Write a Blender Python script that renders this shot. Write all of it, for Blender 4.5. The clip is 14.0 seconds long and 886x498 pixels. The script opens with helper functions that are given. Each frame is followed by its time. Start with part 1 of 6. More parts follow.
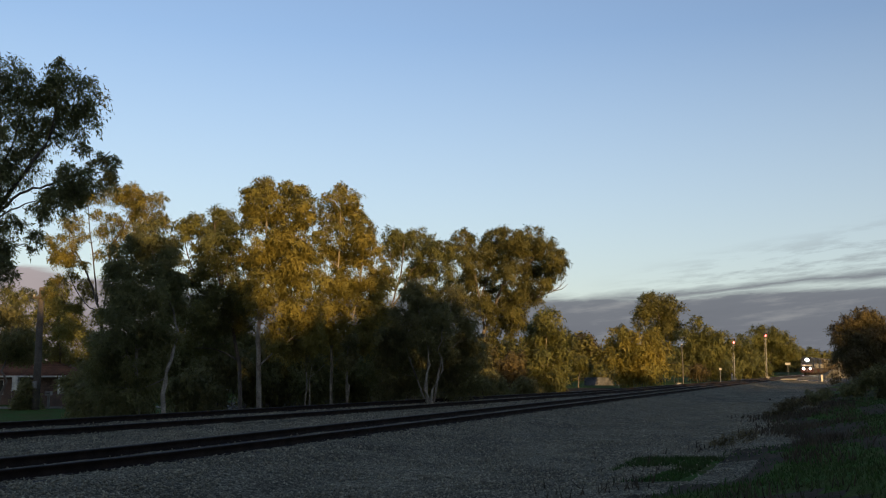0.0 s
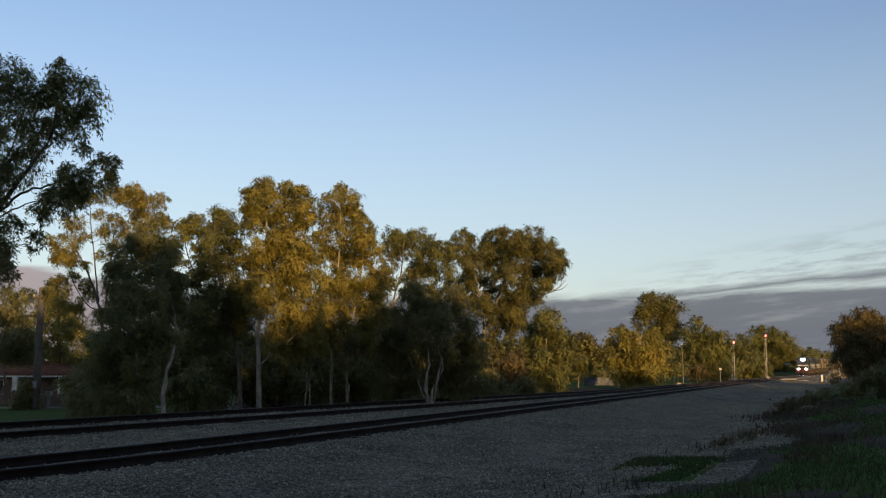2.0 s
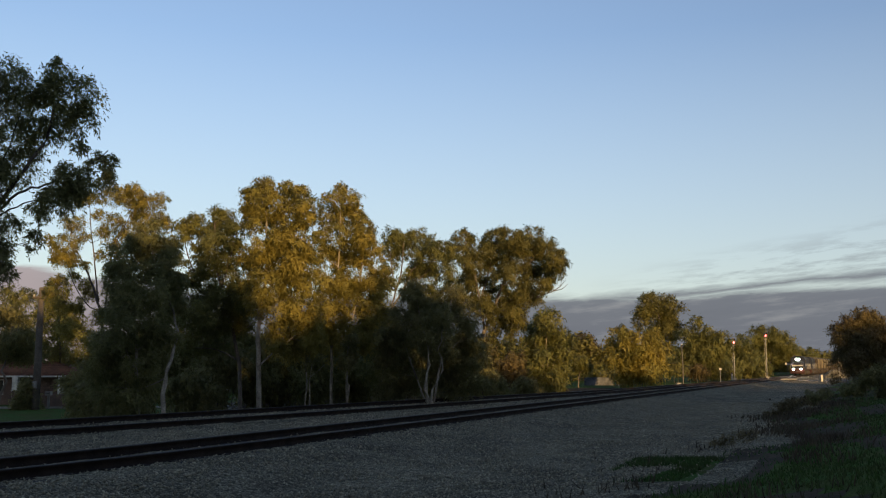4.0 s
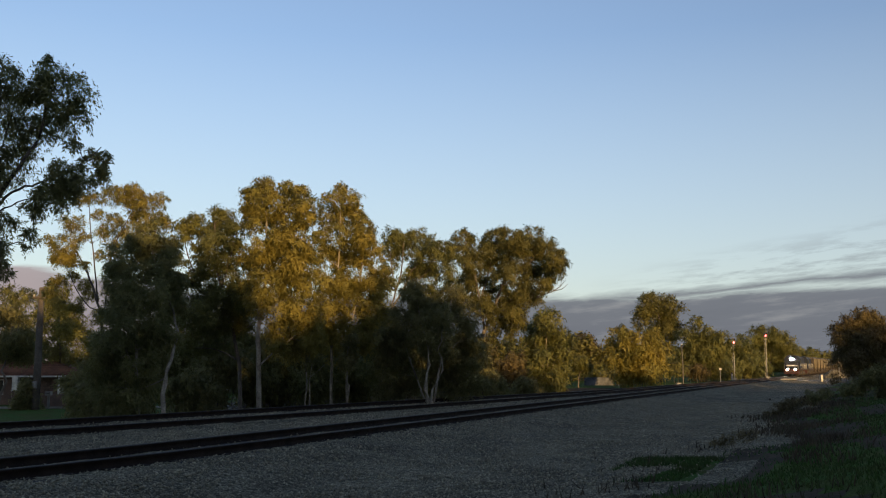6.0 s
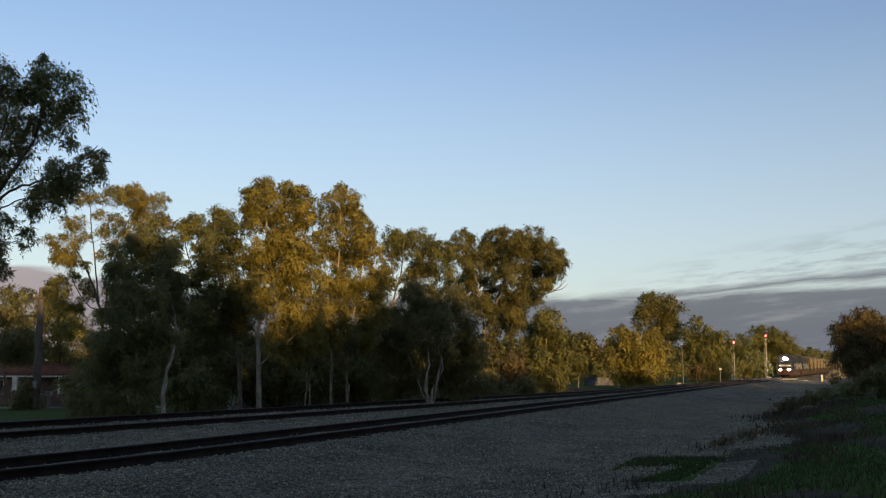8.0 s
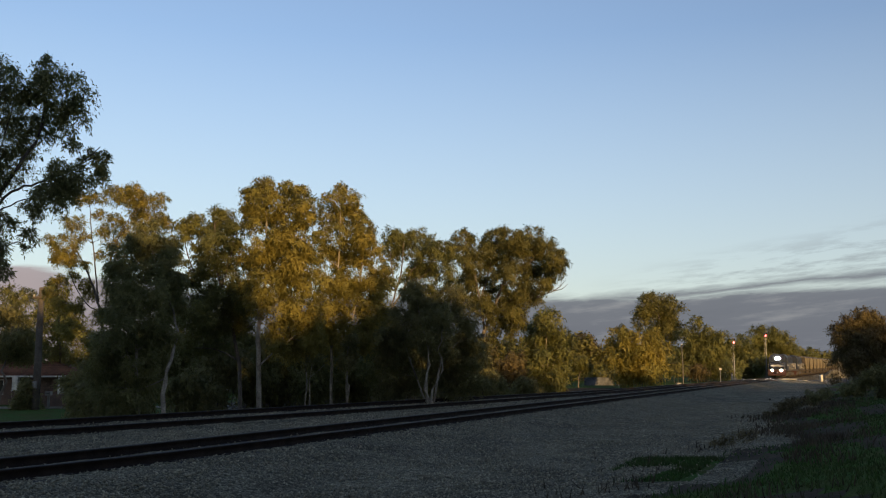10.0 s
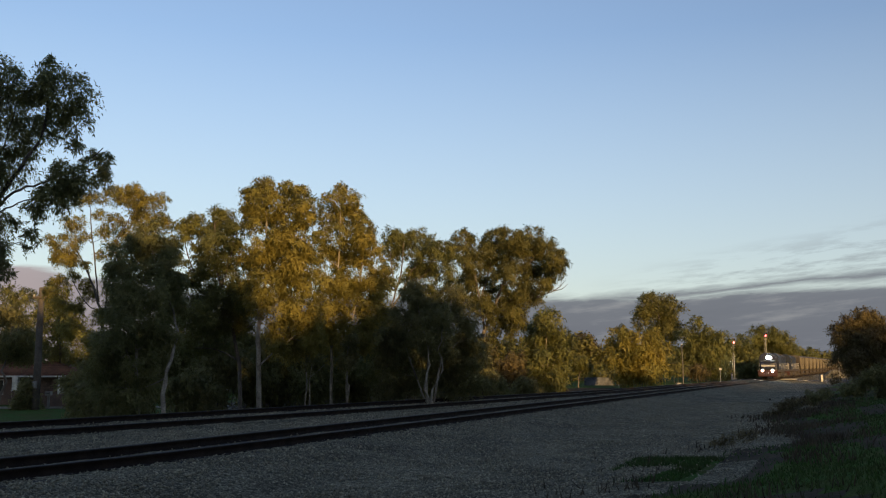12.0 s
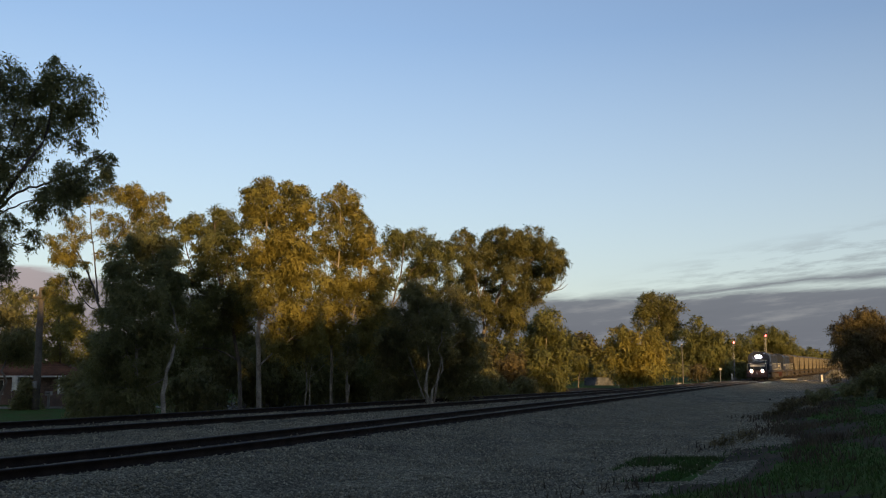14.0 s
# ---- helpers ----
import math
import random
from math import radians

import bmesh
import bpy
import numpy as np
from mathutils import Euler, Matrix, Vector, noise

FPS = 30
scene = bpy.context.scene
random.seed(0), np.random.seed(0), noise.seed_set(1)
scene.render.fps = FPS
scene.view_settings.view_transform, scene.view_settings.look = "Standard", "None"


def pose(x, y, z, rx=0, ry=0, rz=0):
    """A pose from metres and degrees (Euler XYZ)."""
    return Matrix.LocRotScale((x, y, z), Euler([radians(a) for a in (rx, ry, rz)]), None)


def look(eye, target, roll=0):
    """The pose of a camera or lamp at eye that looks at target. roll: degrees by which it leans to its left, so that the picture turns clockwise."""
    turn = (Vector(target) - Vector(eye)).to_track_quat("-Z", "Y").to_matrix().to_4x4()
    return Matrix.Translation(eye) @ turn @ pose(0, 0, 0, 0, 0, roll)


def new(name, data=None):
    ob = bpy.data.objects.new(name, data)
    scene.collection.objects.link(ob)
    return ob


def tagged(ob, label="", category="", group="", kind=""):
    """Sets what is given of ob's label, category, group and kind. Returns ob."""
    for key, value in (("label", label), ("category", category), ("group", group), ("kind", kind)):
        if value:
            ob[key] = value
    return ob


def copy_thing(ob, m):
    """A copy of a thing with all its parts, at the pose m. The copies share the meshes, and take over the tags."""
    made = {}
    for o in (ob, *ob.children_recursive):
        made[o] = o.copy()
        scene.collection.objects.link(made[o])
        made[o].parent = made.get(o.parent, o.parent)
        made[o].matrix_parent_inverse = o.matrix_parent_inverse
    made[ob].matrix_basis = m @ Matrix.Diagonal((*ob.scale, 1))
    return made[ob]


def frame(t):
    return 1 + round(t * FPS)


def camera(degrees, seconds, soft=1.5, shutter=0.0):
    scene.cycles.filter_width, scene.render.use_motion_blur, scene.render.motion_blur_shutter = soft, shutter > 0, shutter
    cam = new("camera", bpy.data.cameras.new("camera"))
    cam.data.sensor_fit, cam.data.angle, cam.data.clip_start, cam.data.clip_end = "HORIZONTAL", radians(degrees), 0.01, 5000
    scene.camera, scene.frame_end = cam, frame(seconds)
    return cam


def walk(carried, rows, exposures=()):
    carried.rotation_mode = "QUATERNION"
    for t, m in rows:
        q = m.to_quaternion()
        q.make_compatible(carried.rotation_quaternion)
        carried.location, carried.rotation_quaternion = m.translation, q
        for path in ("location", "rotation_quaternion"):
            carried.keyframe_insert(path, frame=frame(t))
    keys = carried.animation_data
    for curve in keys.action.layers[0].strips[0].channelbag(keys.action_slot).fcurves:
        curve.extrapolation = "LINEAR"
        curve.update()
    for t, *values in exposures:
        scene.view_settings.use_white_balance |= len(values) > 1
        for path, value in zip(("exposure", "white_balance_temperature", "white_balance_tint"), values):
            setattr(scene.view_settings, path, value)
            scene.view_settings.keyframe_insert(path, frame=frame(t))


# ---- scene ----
# camera: stands still on the ballast beside the line
EYE = 1.30                       # above the rail tops, which lie at z = 0 nearby
cam = camera(50, 14.0, soft=1.1)
STAND = pose(0, 0, EYE, 90 + 7.32, 0, 0)
walk(cam, [(0, STAND), (14, STAND)], exposures=[(0, 0.6), (14, 0.6)])

# ---- world and sun ----
SUN_AZIMUTH = 164                # degrees clockwise from the view's forward (+y)
SUN_HEIGHT = 7.0
LOW_SUN = 5.0


def build_world():
    world = bpy.data.worlds.new("evening_sky")
    scene.world = world
    world.use_nodes = True
    nt = world.node_tree
    nt.nodes.clear()
    n, l = nt.nodes, nt.links
    out = n.new("ShaderNodeOutputWorld")
    bg = n.new("ShaderNodeBackground")
    sky = n.new("ShaderNodeTexSky")
    sky.sky_type, sky.sun_disc = "NISHITA", False
    sky.sun_elevation, sky.sun_rotation = radians(SUN_HEIGHT), radians(SUN_AZIMUTH)
    sky.air_density, sky.dust_density, sky.ozone_density = 1.0, 0.6, 1.5
    bg.inputs["Strength"].default_value = 0.096
    # clouds: thin streaks over a grey bank low in the sky
    co = n.new("ShaderNodeTexCoord")
    sep = n.new("ShaderNodeSeparateXYZ")
    l.new(co.outputs["Generated"], sep.inputs[0])

    def math_node(op, a, b=None, clamp=False):
        m = n.new("ShaderNodeMath")
        m.operation, m.use_clamp = op, clamp
        for i, v in enumerate((a, b)):
            if v is None:
                continue
            if isinstance(v, (int, float)):
                m.inputs[i].default_value = v
            else:
                l.new(v, m.inputs[i])
        return m.outputs[0]

    def ramp(value, stops):
        r = n.new("ShaderNodeValToRGB")
        l.new(value, r.inputs[0])
        while len(r.color_ramp.elements) < len(stops):
            r.color_ramp.elements.new(0.5)
        for e, (p, c) in zip(r.color_ramp.elements, stops):
            e.position = p
            e.color = (*c, 1) if isinstance(c, tuple) else (c, c, c, 1)
        return r.outputs[0]

    def mapped(scale):
        m = n.new("ShaderNodeMapping")
        m.inputs["Scale"].default_value = scale
        l.new(co.outputs["Generated"], m.inputs[0])
        return m.outputs[0]

    def noise_tex(vec, scale, detail, rough=0.55):
        t = n.new("ShaderNodeTexNoise")
        t.inputs["Scale"].default_value, t.inputs["Detail"].default_value = scale, detail
        t.inputs["Roughness"].default_value = rough
        l.new(vec, t.inputs["Vector"])
        return t.outputs["Fac"]

    height = sep.outputs["Z"]
    # the cloud layers climb a little towards the right
    tilted = n.new("ShaderNodeCombineXYZ")
    l.new(sep.outputs["X"], tilted.inputs[0])
    l.new(sep.outputs["Y"], tilted.inputs[1])
    l.new(math_node("SUBTRACT", height, math_node("MULTIPLY", sep.outputs["X"], 0.10)), tilted.inputs[2])

    def slanted(scale):
        m = n.new("ShaderNodeMapping")
        m.inputs["Scale"].default_value = scale
        l.new(tilted.outputs[0], m.inputs[0])
        return m.outputs[0]

    wob = noise_tex(slanted((1.5, 1.5, 14)), 3.0, 5)
    fine = noise_tex(slanted((2.2, 2.2, 15)), 6.0, 6, 0.62)
    # towards the west the bank stands higher
    west = ramp(math_node("ADD", math_node("MULTIPLY", sep.outputs["X"], 0.5), 0.5), [(0.0, 1.0), (0.30, 1.0), (0.38, 0.0), (1.0, 0.0)])
    # the bank: its upper edge wanders and rises towards the right
    edge = math_node("ADD", height, math_node("MULTIPLY", math_node("SUBTRACT", wob, 0.5), 0.022))
    edge = math_node("ADD", edge, math_node("MULTIPLY", math_node("SUBTRACT", fine, 0.5), 0.012))
    edge = math_node("SUBTRACT", edge, math_node("MULTIPLY", west, 0.022))
    bank = ramp(edge, [(0.0, 1.0), (0.074, 0.95), (0.081, 0.0), (1.0, 0.0)])
    # streaks over the bank, in the east part alone
    right = ramp(sep.outputs["X"], [(0.0, 0.0), (0.14, 0.0), (0.30, 1.0), (1.0, 1.0)])
    low = ramp(math_node("SUBTRACT", height, math_node("MULTIPLY", sep.outputs["X"], 0.17)),
               [(0.0, 1.0), (0.050, 1.0), (0.078, 0.0), (1.0, 0.0)])
    streak = ramp(fine, [(0.0, 0.0), (0.46, 0.0), (0.60, 0.6), (1.0, 0.8)])
    streak = math_node("MULTIPLY", math_node("MULTIPLY", streak, right), low)
    tone = ramp(fine, [(0.0, (0.96, 1.03, 1.24)), (0.52, (1.10, 1.17, 1.38)), (0.66, (1.55, 1.6, 1.75)), (1.0, (2.8, 2.75, 2.7))])
    # haze: the sky pales towards the horizon
    haze = n.new("ShaderNodeMix")
    haze.data_type = "RGBA"
    l.new(ramp(height, [(0.0, 0.75), (0.12, 0.55), (0.34, 0.12), (1.0, 0.0)]), haze.inputs["Factor"])
    haze.inputs["B"].default_value = (4.3, 4.65, 4.5, 1)
    # deeper blue overhead, a little lighter to the west
    deep = n.new("ShaderNodeMix")
    deep.data_type, deep.blend_type = "RGBA", "MULTIPLY"
    deep.inputs["Factor"].default_value = 1.0
    l.new(sky.outputs[0], deep.inputs["A"])
    l.new(ramp(math_node("ADD", math_node("MULTIPLY", sep.outputs["X"], 0.5), 0.5),
               [(0.0, (1.42, 1.44, 1.72)), (0.28, (1.42, 1.44, 1.72)), (0.72, (1.06, 1.12, 1.42)), (1.0, (1.0, 1.06, 1.35))]), deep.inputs["B"])
    l.new(deep.outputs["Result"], haze.inputs["A"])
    # one long dark streak above the bank, climbing to the right
    line = math_node("SUBTRACT", height, math_node("ADD", math_node("MULTIPLY", sep.outputs["X"], 0.062), 0.0655))
    line = math_node("ADD", line, math_node("MULTIPLY", math_node("SUBTRACT", wob, 0.5), 0.020))
    line = math_node("ADD", line, math_node("MULTIPLY", math_node("SUBTRACT", fine, 0.5), 0.014))
    line = ramp(math_node("ABSOLUTE", line), [(0.0, 0.85), (0.0032, 0.75), (0.0050, 0.0), (1.0, 0.0)])
    reach = ramp(sep.outputs["X"], [(0.0, 0.0), (0.10, 0.5), (0.20, 1.0), (1.0, 1.0)])
    streak = math_node("MAXIMUM", math_node("MULTIPLY", streak, 0.7), math_node("MULTIPLY", line, reach))
    # the bank glows pink towards the west
    rosy = n.new("ShaderNodeMix")
    rosy.data_type = "RGBA"
    l.new(west, rosy.inputs["Factor"])
    l.new(tone, rosy.inputs["A"])
    rosy.inputs["B"].default_value = (2.75, 2.3, 2.35, 1)
    tone = rosy.outputs["Result"]
    m1 = n.new("ShaderNodeMix")
    m1.data_type = "RGBA"
    l.new(math_node("MAXIMUM", bank, streak), m1.inputs["Factor"])
    l.new(haze.outputs["Result"], m1.inputs["A"])
    l.new(tone, m1.inputs["B"])
    l.new(m1.outputs["Result"], bg.inputs["Color"])
    l.new(bg.outputs[0], out.inputs[0])

    lamp = bpy.data.lights.new("sun", "SUN")
    lamp.energy, lamp.angle, lamp.color = LOW_SUN, radians(0.5), (1.0, 0.63, 0.25)
    ob = new("sun", lamp)
    a, e = radians(SUN_AZIMUTH), radians(SUN_HEIGHT)
    ob.matrix_world = look((0, 0, 0), (-math.sin(a) * math.cos(e), -math.cos(a) * math.cos(e), -math.sin(e)))


build_world()


# ---- materials ----
MATS = {}


def material(name, base, rough=0.8, metal=0.0, vary=0.25, scale=6.0, fine=60.0, bump=0.3, tint=None, island=0.0,
             through_light=0.0, piece=0.0, spec=0.3, dist=0.02, cells=0.0):
    """A procedural surface: base colour broken at two scales, with relief."""
    if name in MATS:
        return MATS[name]
    m = bpy.data.materials.new(name)
    m.use_nodes = True
    nt = m.node_tree
    n, l = nt.nodes, nt.links
    b = n["Principled BSDF"]
    co = n.new("ShaderNodeTexCoord")
    big, small = n.new("ShaderNodeTexNoise"), n.new("ShaderNodeTexNoise")
    big.inputs["Scale"].default_value, big.inputs["Detail"].default_value = scale, 4
    small.inputs["Scale"].default_value, small.inputs["Detail"].default_value = fine, 3
    for t in (big, small):
        l.new(co.outputs["Object"], t.inputs["Vector"])
    grain = small.outputs["Fac"]
    if cells:
        # crushed stone: cells of uneven tone with dark joints
        vor, edge = n.new("ShaderNodeTexVoronoi"), n.new("ShaderNodeTexVoronoi")
        edge.feature = "DISTANCE_TO_EDGE"
        for t in (vor, edge):
            t.inputs["Scale"].default_value = cells
            l.new(co.outputs["Object"], t.inputs["Vector"])
        split = n.new("ShaderNodeSeparateColor")
        l.new(vor.outputs["Color"], split.inputs[0])
        joint = n.new("ShaderNodeMapRange")
        joint.inputs["From Max"].default_value = 0.16
        l.new(edge.outputs["Distance"], joint.inputs["Value"])
        mul = n.new("ShaderNodeMath")
        mul.operation = "MULTIPLY"
        l.new(split.outputs[0], mul.inputs[0])
        l.new(joint.outputs[0], mul.inputs[1])
        grain = mul.outputs[0]
    second = tint or tuple(c * 0.45 for c in base)
    mix = n.new("ShaderNodeMix")
    mix.data_type = "RGBA"
    mix.inputs["A"].default_value, mix.inputs["B"].default_value = (*base, 1), (*second, 1)
    ramp = n.new("ShaderNodeMapRange")
    ramp.inputs["From Min"].default_value, ramp.inputs["From Max"].default_value = 0.38, 0.66
    l.new(big.outputs["Fac"], ramp.inputs["Value"])
    l.new(ramp.outputs[0], mix.inputs["Factor"])
    hsv = n.new("ShaderNodeHueSaturation")
    l.new(mix.outputs["Result"], hsv.inputs["Color"])
    val = n.new("ShaderNodeMapRange")
    val.inputs["From Min"].default_value, val.inputs["From Max"].default_value = 0.3, 0.7
    val.inputs["To Min"].default_value, val.inputs["To Max"].default_value = 1 - vary, 1 + vary
    l.new(grain, val.inputs["Value"])
    if cells:
        val.inputs["From Min"].default_value, val.inputs["From Max"].default_value = 0.0, 0.9
    last = val.outputs[0]
    for kind, amount in (("ISLAND", island), ("PIECE", piece)):
        if not amount:
            continue
        if kind == "ISLAND":
            src = n.new("ShaderNodeNewGeometry").outputs["Random Per Island"]
        else:
            src = n.new("ShaderNodeObjectInfo").outputs["Random"]
        r = n.new("ShaderNodeMapRange")
        r.inputs["To Min"].default_value, r.inputs["To Max"].default_value = 1 - amount, 1 + amount
        l.new(src, r.inputs["Value"])
        mul = n.new("ShaderNodeMath")
        mul.operation = "MULTIPLY"
        l.new(last, mul.inputs[0])
        l.new(r.outputs[0], mul.inputs[1])
        last = mul.outputs[0]
    l.new(last, hsv.inputs["Value"])
    l.new(hsv.outputs[0], b.inputs["Base Color"])
    rr = n.new("ShaderNodeMapRange")
    rr.inputs["To Min"].default_value, rr.inputs["To Max"].default_value = max(0.02, rough - 0.12), min(1, rough + 0.12)
    l.new(big.outputs["Fac"], rr.inputs["Value"])
    l.new(rr.outputs[0], b.inputs["Roughness"])
    b.inputs["Metallic"].default_value = metal
    b.inputs["Specular IOR Level"].default_value = spec
    if bump:
        bp = n.new("ShaderNodeBump")
        bp.inputs["Strength"].default_value, bp.inputs["Distance"].default_value = bump, dist
        l.new(grain, bp.inputs["Height"])
        l.new(bp.outputs[0], b.inputs["Normal"])
    if through_light:
        tr = n.new("ShaderNodeBsdfTranslucent")
        l.new(hsv.outputs[0], tr.inputs["Color"])
        ms = n.new("ShaderNodeMixShader")
        ms.inputs[0].default_value = through_light
        l.new(b.outputs[0], ms.inputs[1])
        l.new(tr.outputs[0], ms.inputs[2])
        l.new(ms.outputs[0], n["Material Output"].inputs[0])
    MATS[name] = m
    return m


def glow(name, colour, strength):
    if name not in MATS:
        m = bpy.data.materials.new(name)
        m.use_nodes = True
        b = m.node_tree.nodes["Principled BSDF"]
        b.inputs["Base Color"].default_value = (0.6, 0.6, 0.6, 1)
        b.inputs["Emission Color"].default_value = (*colour, 1)
        b.inputs["Emission Strength"].default_value = strength
        MATS[name] = m
    return MATS[name]


def glass(name):
    if name not in MATS:
        m = bpy.data.materials.new(name)
        m.use_nodes = True
        b = m.node_tree.nodes["Principled BSDF"]
        b.inputs["Base Color"].default_value = (0.03, 0.035, 0.04, 1)
        b.inputs["Roughness"].default_value = 0.06
        b.inputs["Specular IOR Level"].default_value = 0.8
        MATS[name] = m
    return MATS[name]


# ---- mesh helpers ----
def mesh_object(name, bm, mat, parent=None, smooth=False):
    me = bpy.data.meshes.new(name)
    bmesh.ops.recalc_face_normals(bm, faces=bm.faces)
    bm.to_mesh(me)
    bm.free()
    if mat:
        me.materials.append(mat)
    if smooth:
        me.polygons.foreach_set("use_smooth", [True] * len(me.polygons))
    ob = new(name, me)
    if parent:
        ob.parent = parent
    return ob


def part(name, bm, mat, parent, label="", smooth=False):
    ob = mesh_object(name, bm, mat, parent, smooth)
    return tagged(ob, label) if label else ob


def thing(name, m, label, category, group="", kind=""):
    ob = new(name)
    ob.matrix_world = m
    return tagged(ob, label, category, group, kind)


def box(bm, x0, x1, y0, y1, z0, z1, bevel=0.0):
    vs = [bm.verts.new((x, y, z))
          for z in (z0, z1) for x, y in ((x0, y0), (x1, y0), (x1, y1), (x0, y1))]
    fs = [bm.faces.new([vs[i] for i in q]) for q in
          ((3, 2, 1, 0), (4, 5, 6, 7), (0, 1, 5, 4), (1, 2, 6, 5), (2, 3, 7, 6), (3, 0, 4, 7))]
    if bevel:
        es = list({e for f in fs for e in f.edges})
        bmesh.ops.bevel(bm, geom=es, offset=bevel, segments=1, affect="EDGES")
    return bm


def boxes(*dims, bevel=0.0):
    bm = bmesh.new()
    for d in dims:
        box(bm, *d, bevel=bevel)
    return bm


def tube(bm, path, radii, sides=8, cap=True):
    """A tapered round bar along a path of points."""
    rings = []
    pts = [Vector(p) for p in path]
    for i, p in enumerate(pts):
        d = (pts[min(i + 1, len(pts) - 1)] - pts[max(i - 1, 0)]).normalized()
        ref = Vector((0, 0, 1)) if abs(d.z) < 0.9 else Vector((1, 0, 0))
        u = d.cross(ref).normalized()
        v = d.cross(u)
        r = radii[i] if isinstance(radii, (list, tuple)) else radii
        rings.append([bm.verts.new(p + (u * math.cos(a) + v * math.sin(a)) * r)
                      for a in (2 * math.pi * k / sides for k in range(sides))])
    for a, b in zip(rings, rings[1:]):
        for k in range(sides):
            bm.faces.new((a[k], a[(k + 1) % sides], b[(k + 1) % sides], b[k]))
    if cap:
        bm.faces.new(rings[0][::-1])
        bm.faces.new(rings[-1])
    return bm


def quick_mesh(name, verts, faces, mats, parent=None, slots=None, smooth=False):
    """A mesh from numpy arrays of corners and equal-sided faces."""
    me = bpy.data.meshes.new(name)
    verts, faces = np.asarray(verts, np.float32), np.asarray(faces, np.int32)
    k = faces.shape[1]
    me.vertices.add(len(verts))
    me.vertices.foreach_set("co", verts.ravel())
    me.loops.add(faces.size)
    me.loops.foreach_set("vertex_index", faces.ravel())
    me.polygons.add(len(faces))
    me.polygons.foreach_set("loop_start", np.arange(len(faces), dtype=np.int32) * k)
    if slots is not None:
        me.polygons.foreach_set("material_index", np.asarray(slots, np.int32))
    me.update(calc_edges=True)
    for m in mats:
        me.materials.append(m)
    if smooth:
        me.polygons.foreach_set("use_smooth", [True] * len(faces))
    ob = new(name, me)
    if parent:
        ob.parent = parent
    return ob


# ---- plan of the line ----
def ease(a, b, x):
    t = min(1.0, max(0.0, (x - a) / (b - a)))
    return t * t * (3 - 2 * t)


def lerp_table(table, x):
    if x <= table[0][0]:
        return table[0][1]
    for (a, u), (b, v) in zip(table, table[1:]):
        if x <= b:
            return u + (v - u) * (x - a) / (b - a)
    return table[-1][1]


def main_x(y):
    """Centre of the main track, metres to the right at y metres ahead: straight, then a slight bend to the right."""
    x = -11.8 + 0.414 * y
    if y < 17:
        x -= 0.018 * (17 - y) ** 2 if y > 9 else 1.152 + 0.288 * (9 - y)
    if y > 85:
        t = min(y, 141.0) - 85
        x += 0.046 * t * t / 112
        if y > 141:
            x += 0.046 * (y - 141)
    return x


def rail_z(y):
    return 0.0 if y < 118 else 0.0068 * (y - 118) ** 2 / (y - 118 + 18)


def loop_gap(y):
    """How far left of the main track the loop lies, across the view."""
    return lerp_table([(-60, 10.5), (13, 8.2), (21, 7.2), (27, 6.35), (35, 5.5), (54, 4.5), (80, 3.7), (105, 3.2), (150, 2.0), (195, 0.0)], y)


def loop_x(y):
    g = sum(loop_gap(y + k * 3) for k in range(-4, 5)) / 9
    return main_x(y) - g


def land_z(x, y):
    """Height of the natural ground beyond the line and around it."""
    s = 0.383 * x + 0.924 * y
    return lerp_table([(-200, -1.0), (0, -1.5), (55, -1.4), (95, -0.42), (140, -0.25), (250, 0.45), (600, 2.2), (3000, 3.0)], s)


# ---- ground: one sheet, ballast bed, grass bank and the land to the horizon ----
def cant(y):
    """How far the loop's outer rail is raised in its bend."""
    return 0.12 * (1 - ease(34, 70, y))


def bank_edge(y):
    """Where the grass begins, metres right of the main track."""
    return 8.9 + 0.5 * math.sin(y * 0.31) + 0.35 * math.sin(y * 0.83 + 1.0) + 0.01 * min(max(y, 0), 60)


def ground_z(p, y):
    """Height p metres right of the main track's centre at y metres ahead."""
    x = main_x(y) + p / 0.924
    rz = rail_z(y)
    left = -loop_gap(y) * 0.924 - 2.1
    bed = rz - 0.155
    if p < left:
        bed += cant(y)
        t = ease(0, 4.2, left - p)
        z = bed * (1 - t) + land_z(x, y) * t
    elif p <= 1.75:
        z = bed
        if left + 3.3 < p < -1.9:
            z -= 0.04
        mid = -loop_gap(y) * 0.924
        if p < mid + 0.75:
            z += cant(y) * min(1.0, (mid + 0.75 - p) / 1.5)
    else:
        low = rz - 0.40
        z = bed + (low - bed) * ease(1.75, 4.4, p)
        e = bank_edge(y)
        if p > e - 0.4:
            z += 0.55 * ease(e - 0.4, e + 5.0, p) + 0.7 * ease(e + 4, e + 25, p)
    return z


def ground_kind(p, y):
    """0 ballast, 1 dry earth and litter, 2 grass, 3 far fields."""
    left = -loop_gap(y) * 0.924 - 2.1
    wob = noise.noise((p * 0.6, y * 0.25, 0)) * 1.1 + noise.noise((p * 2.1, y * 1.1, 4)) * 0.35
    if p < left - 1.2 + wob * 0.4:
        s = 0.383 * (main_x(y) + p / 0.924) + 0.924 * y
        if s > 78:
            return 2 if noise.noise((p * 0.12, y * 0.06, 9)) > -0.25 else 1
        return 2 if p < left - 16 + 2 * wob and main_x(y) + p / 0.924 < -17 + wob else 1
    e = bank_edge(y)
    if p > e + wob:
        return 2 if noise.noise((p * 0.35, y * 0.18, 2)) > -0.02 and p > e + 0.9 + wob else 1
    if 7.2 < p < 8.6 and 15.0 < y < 19.0 and wob > -0.1:
        return 2
    return 0


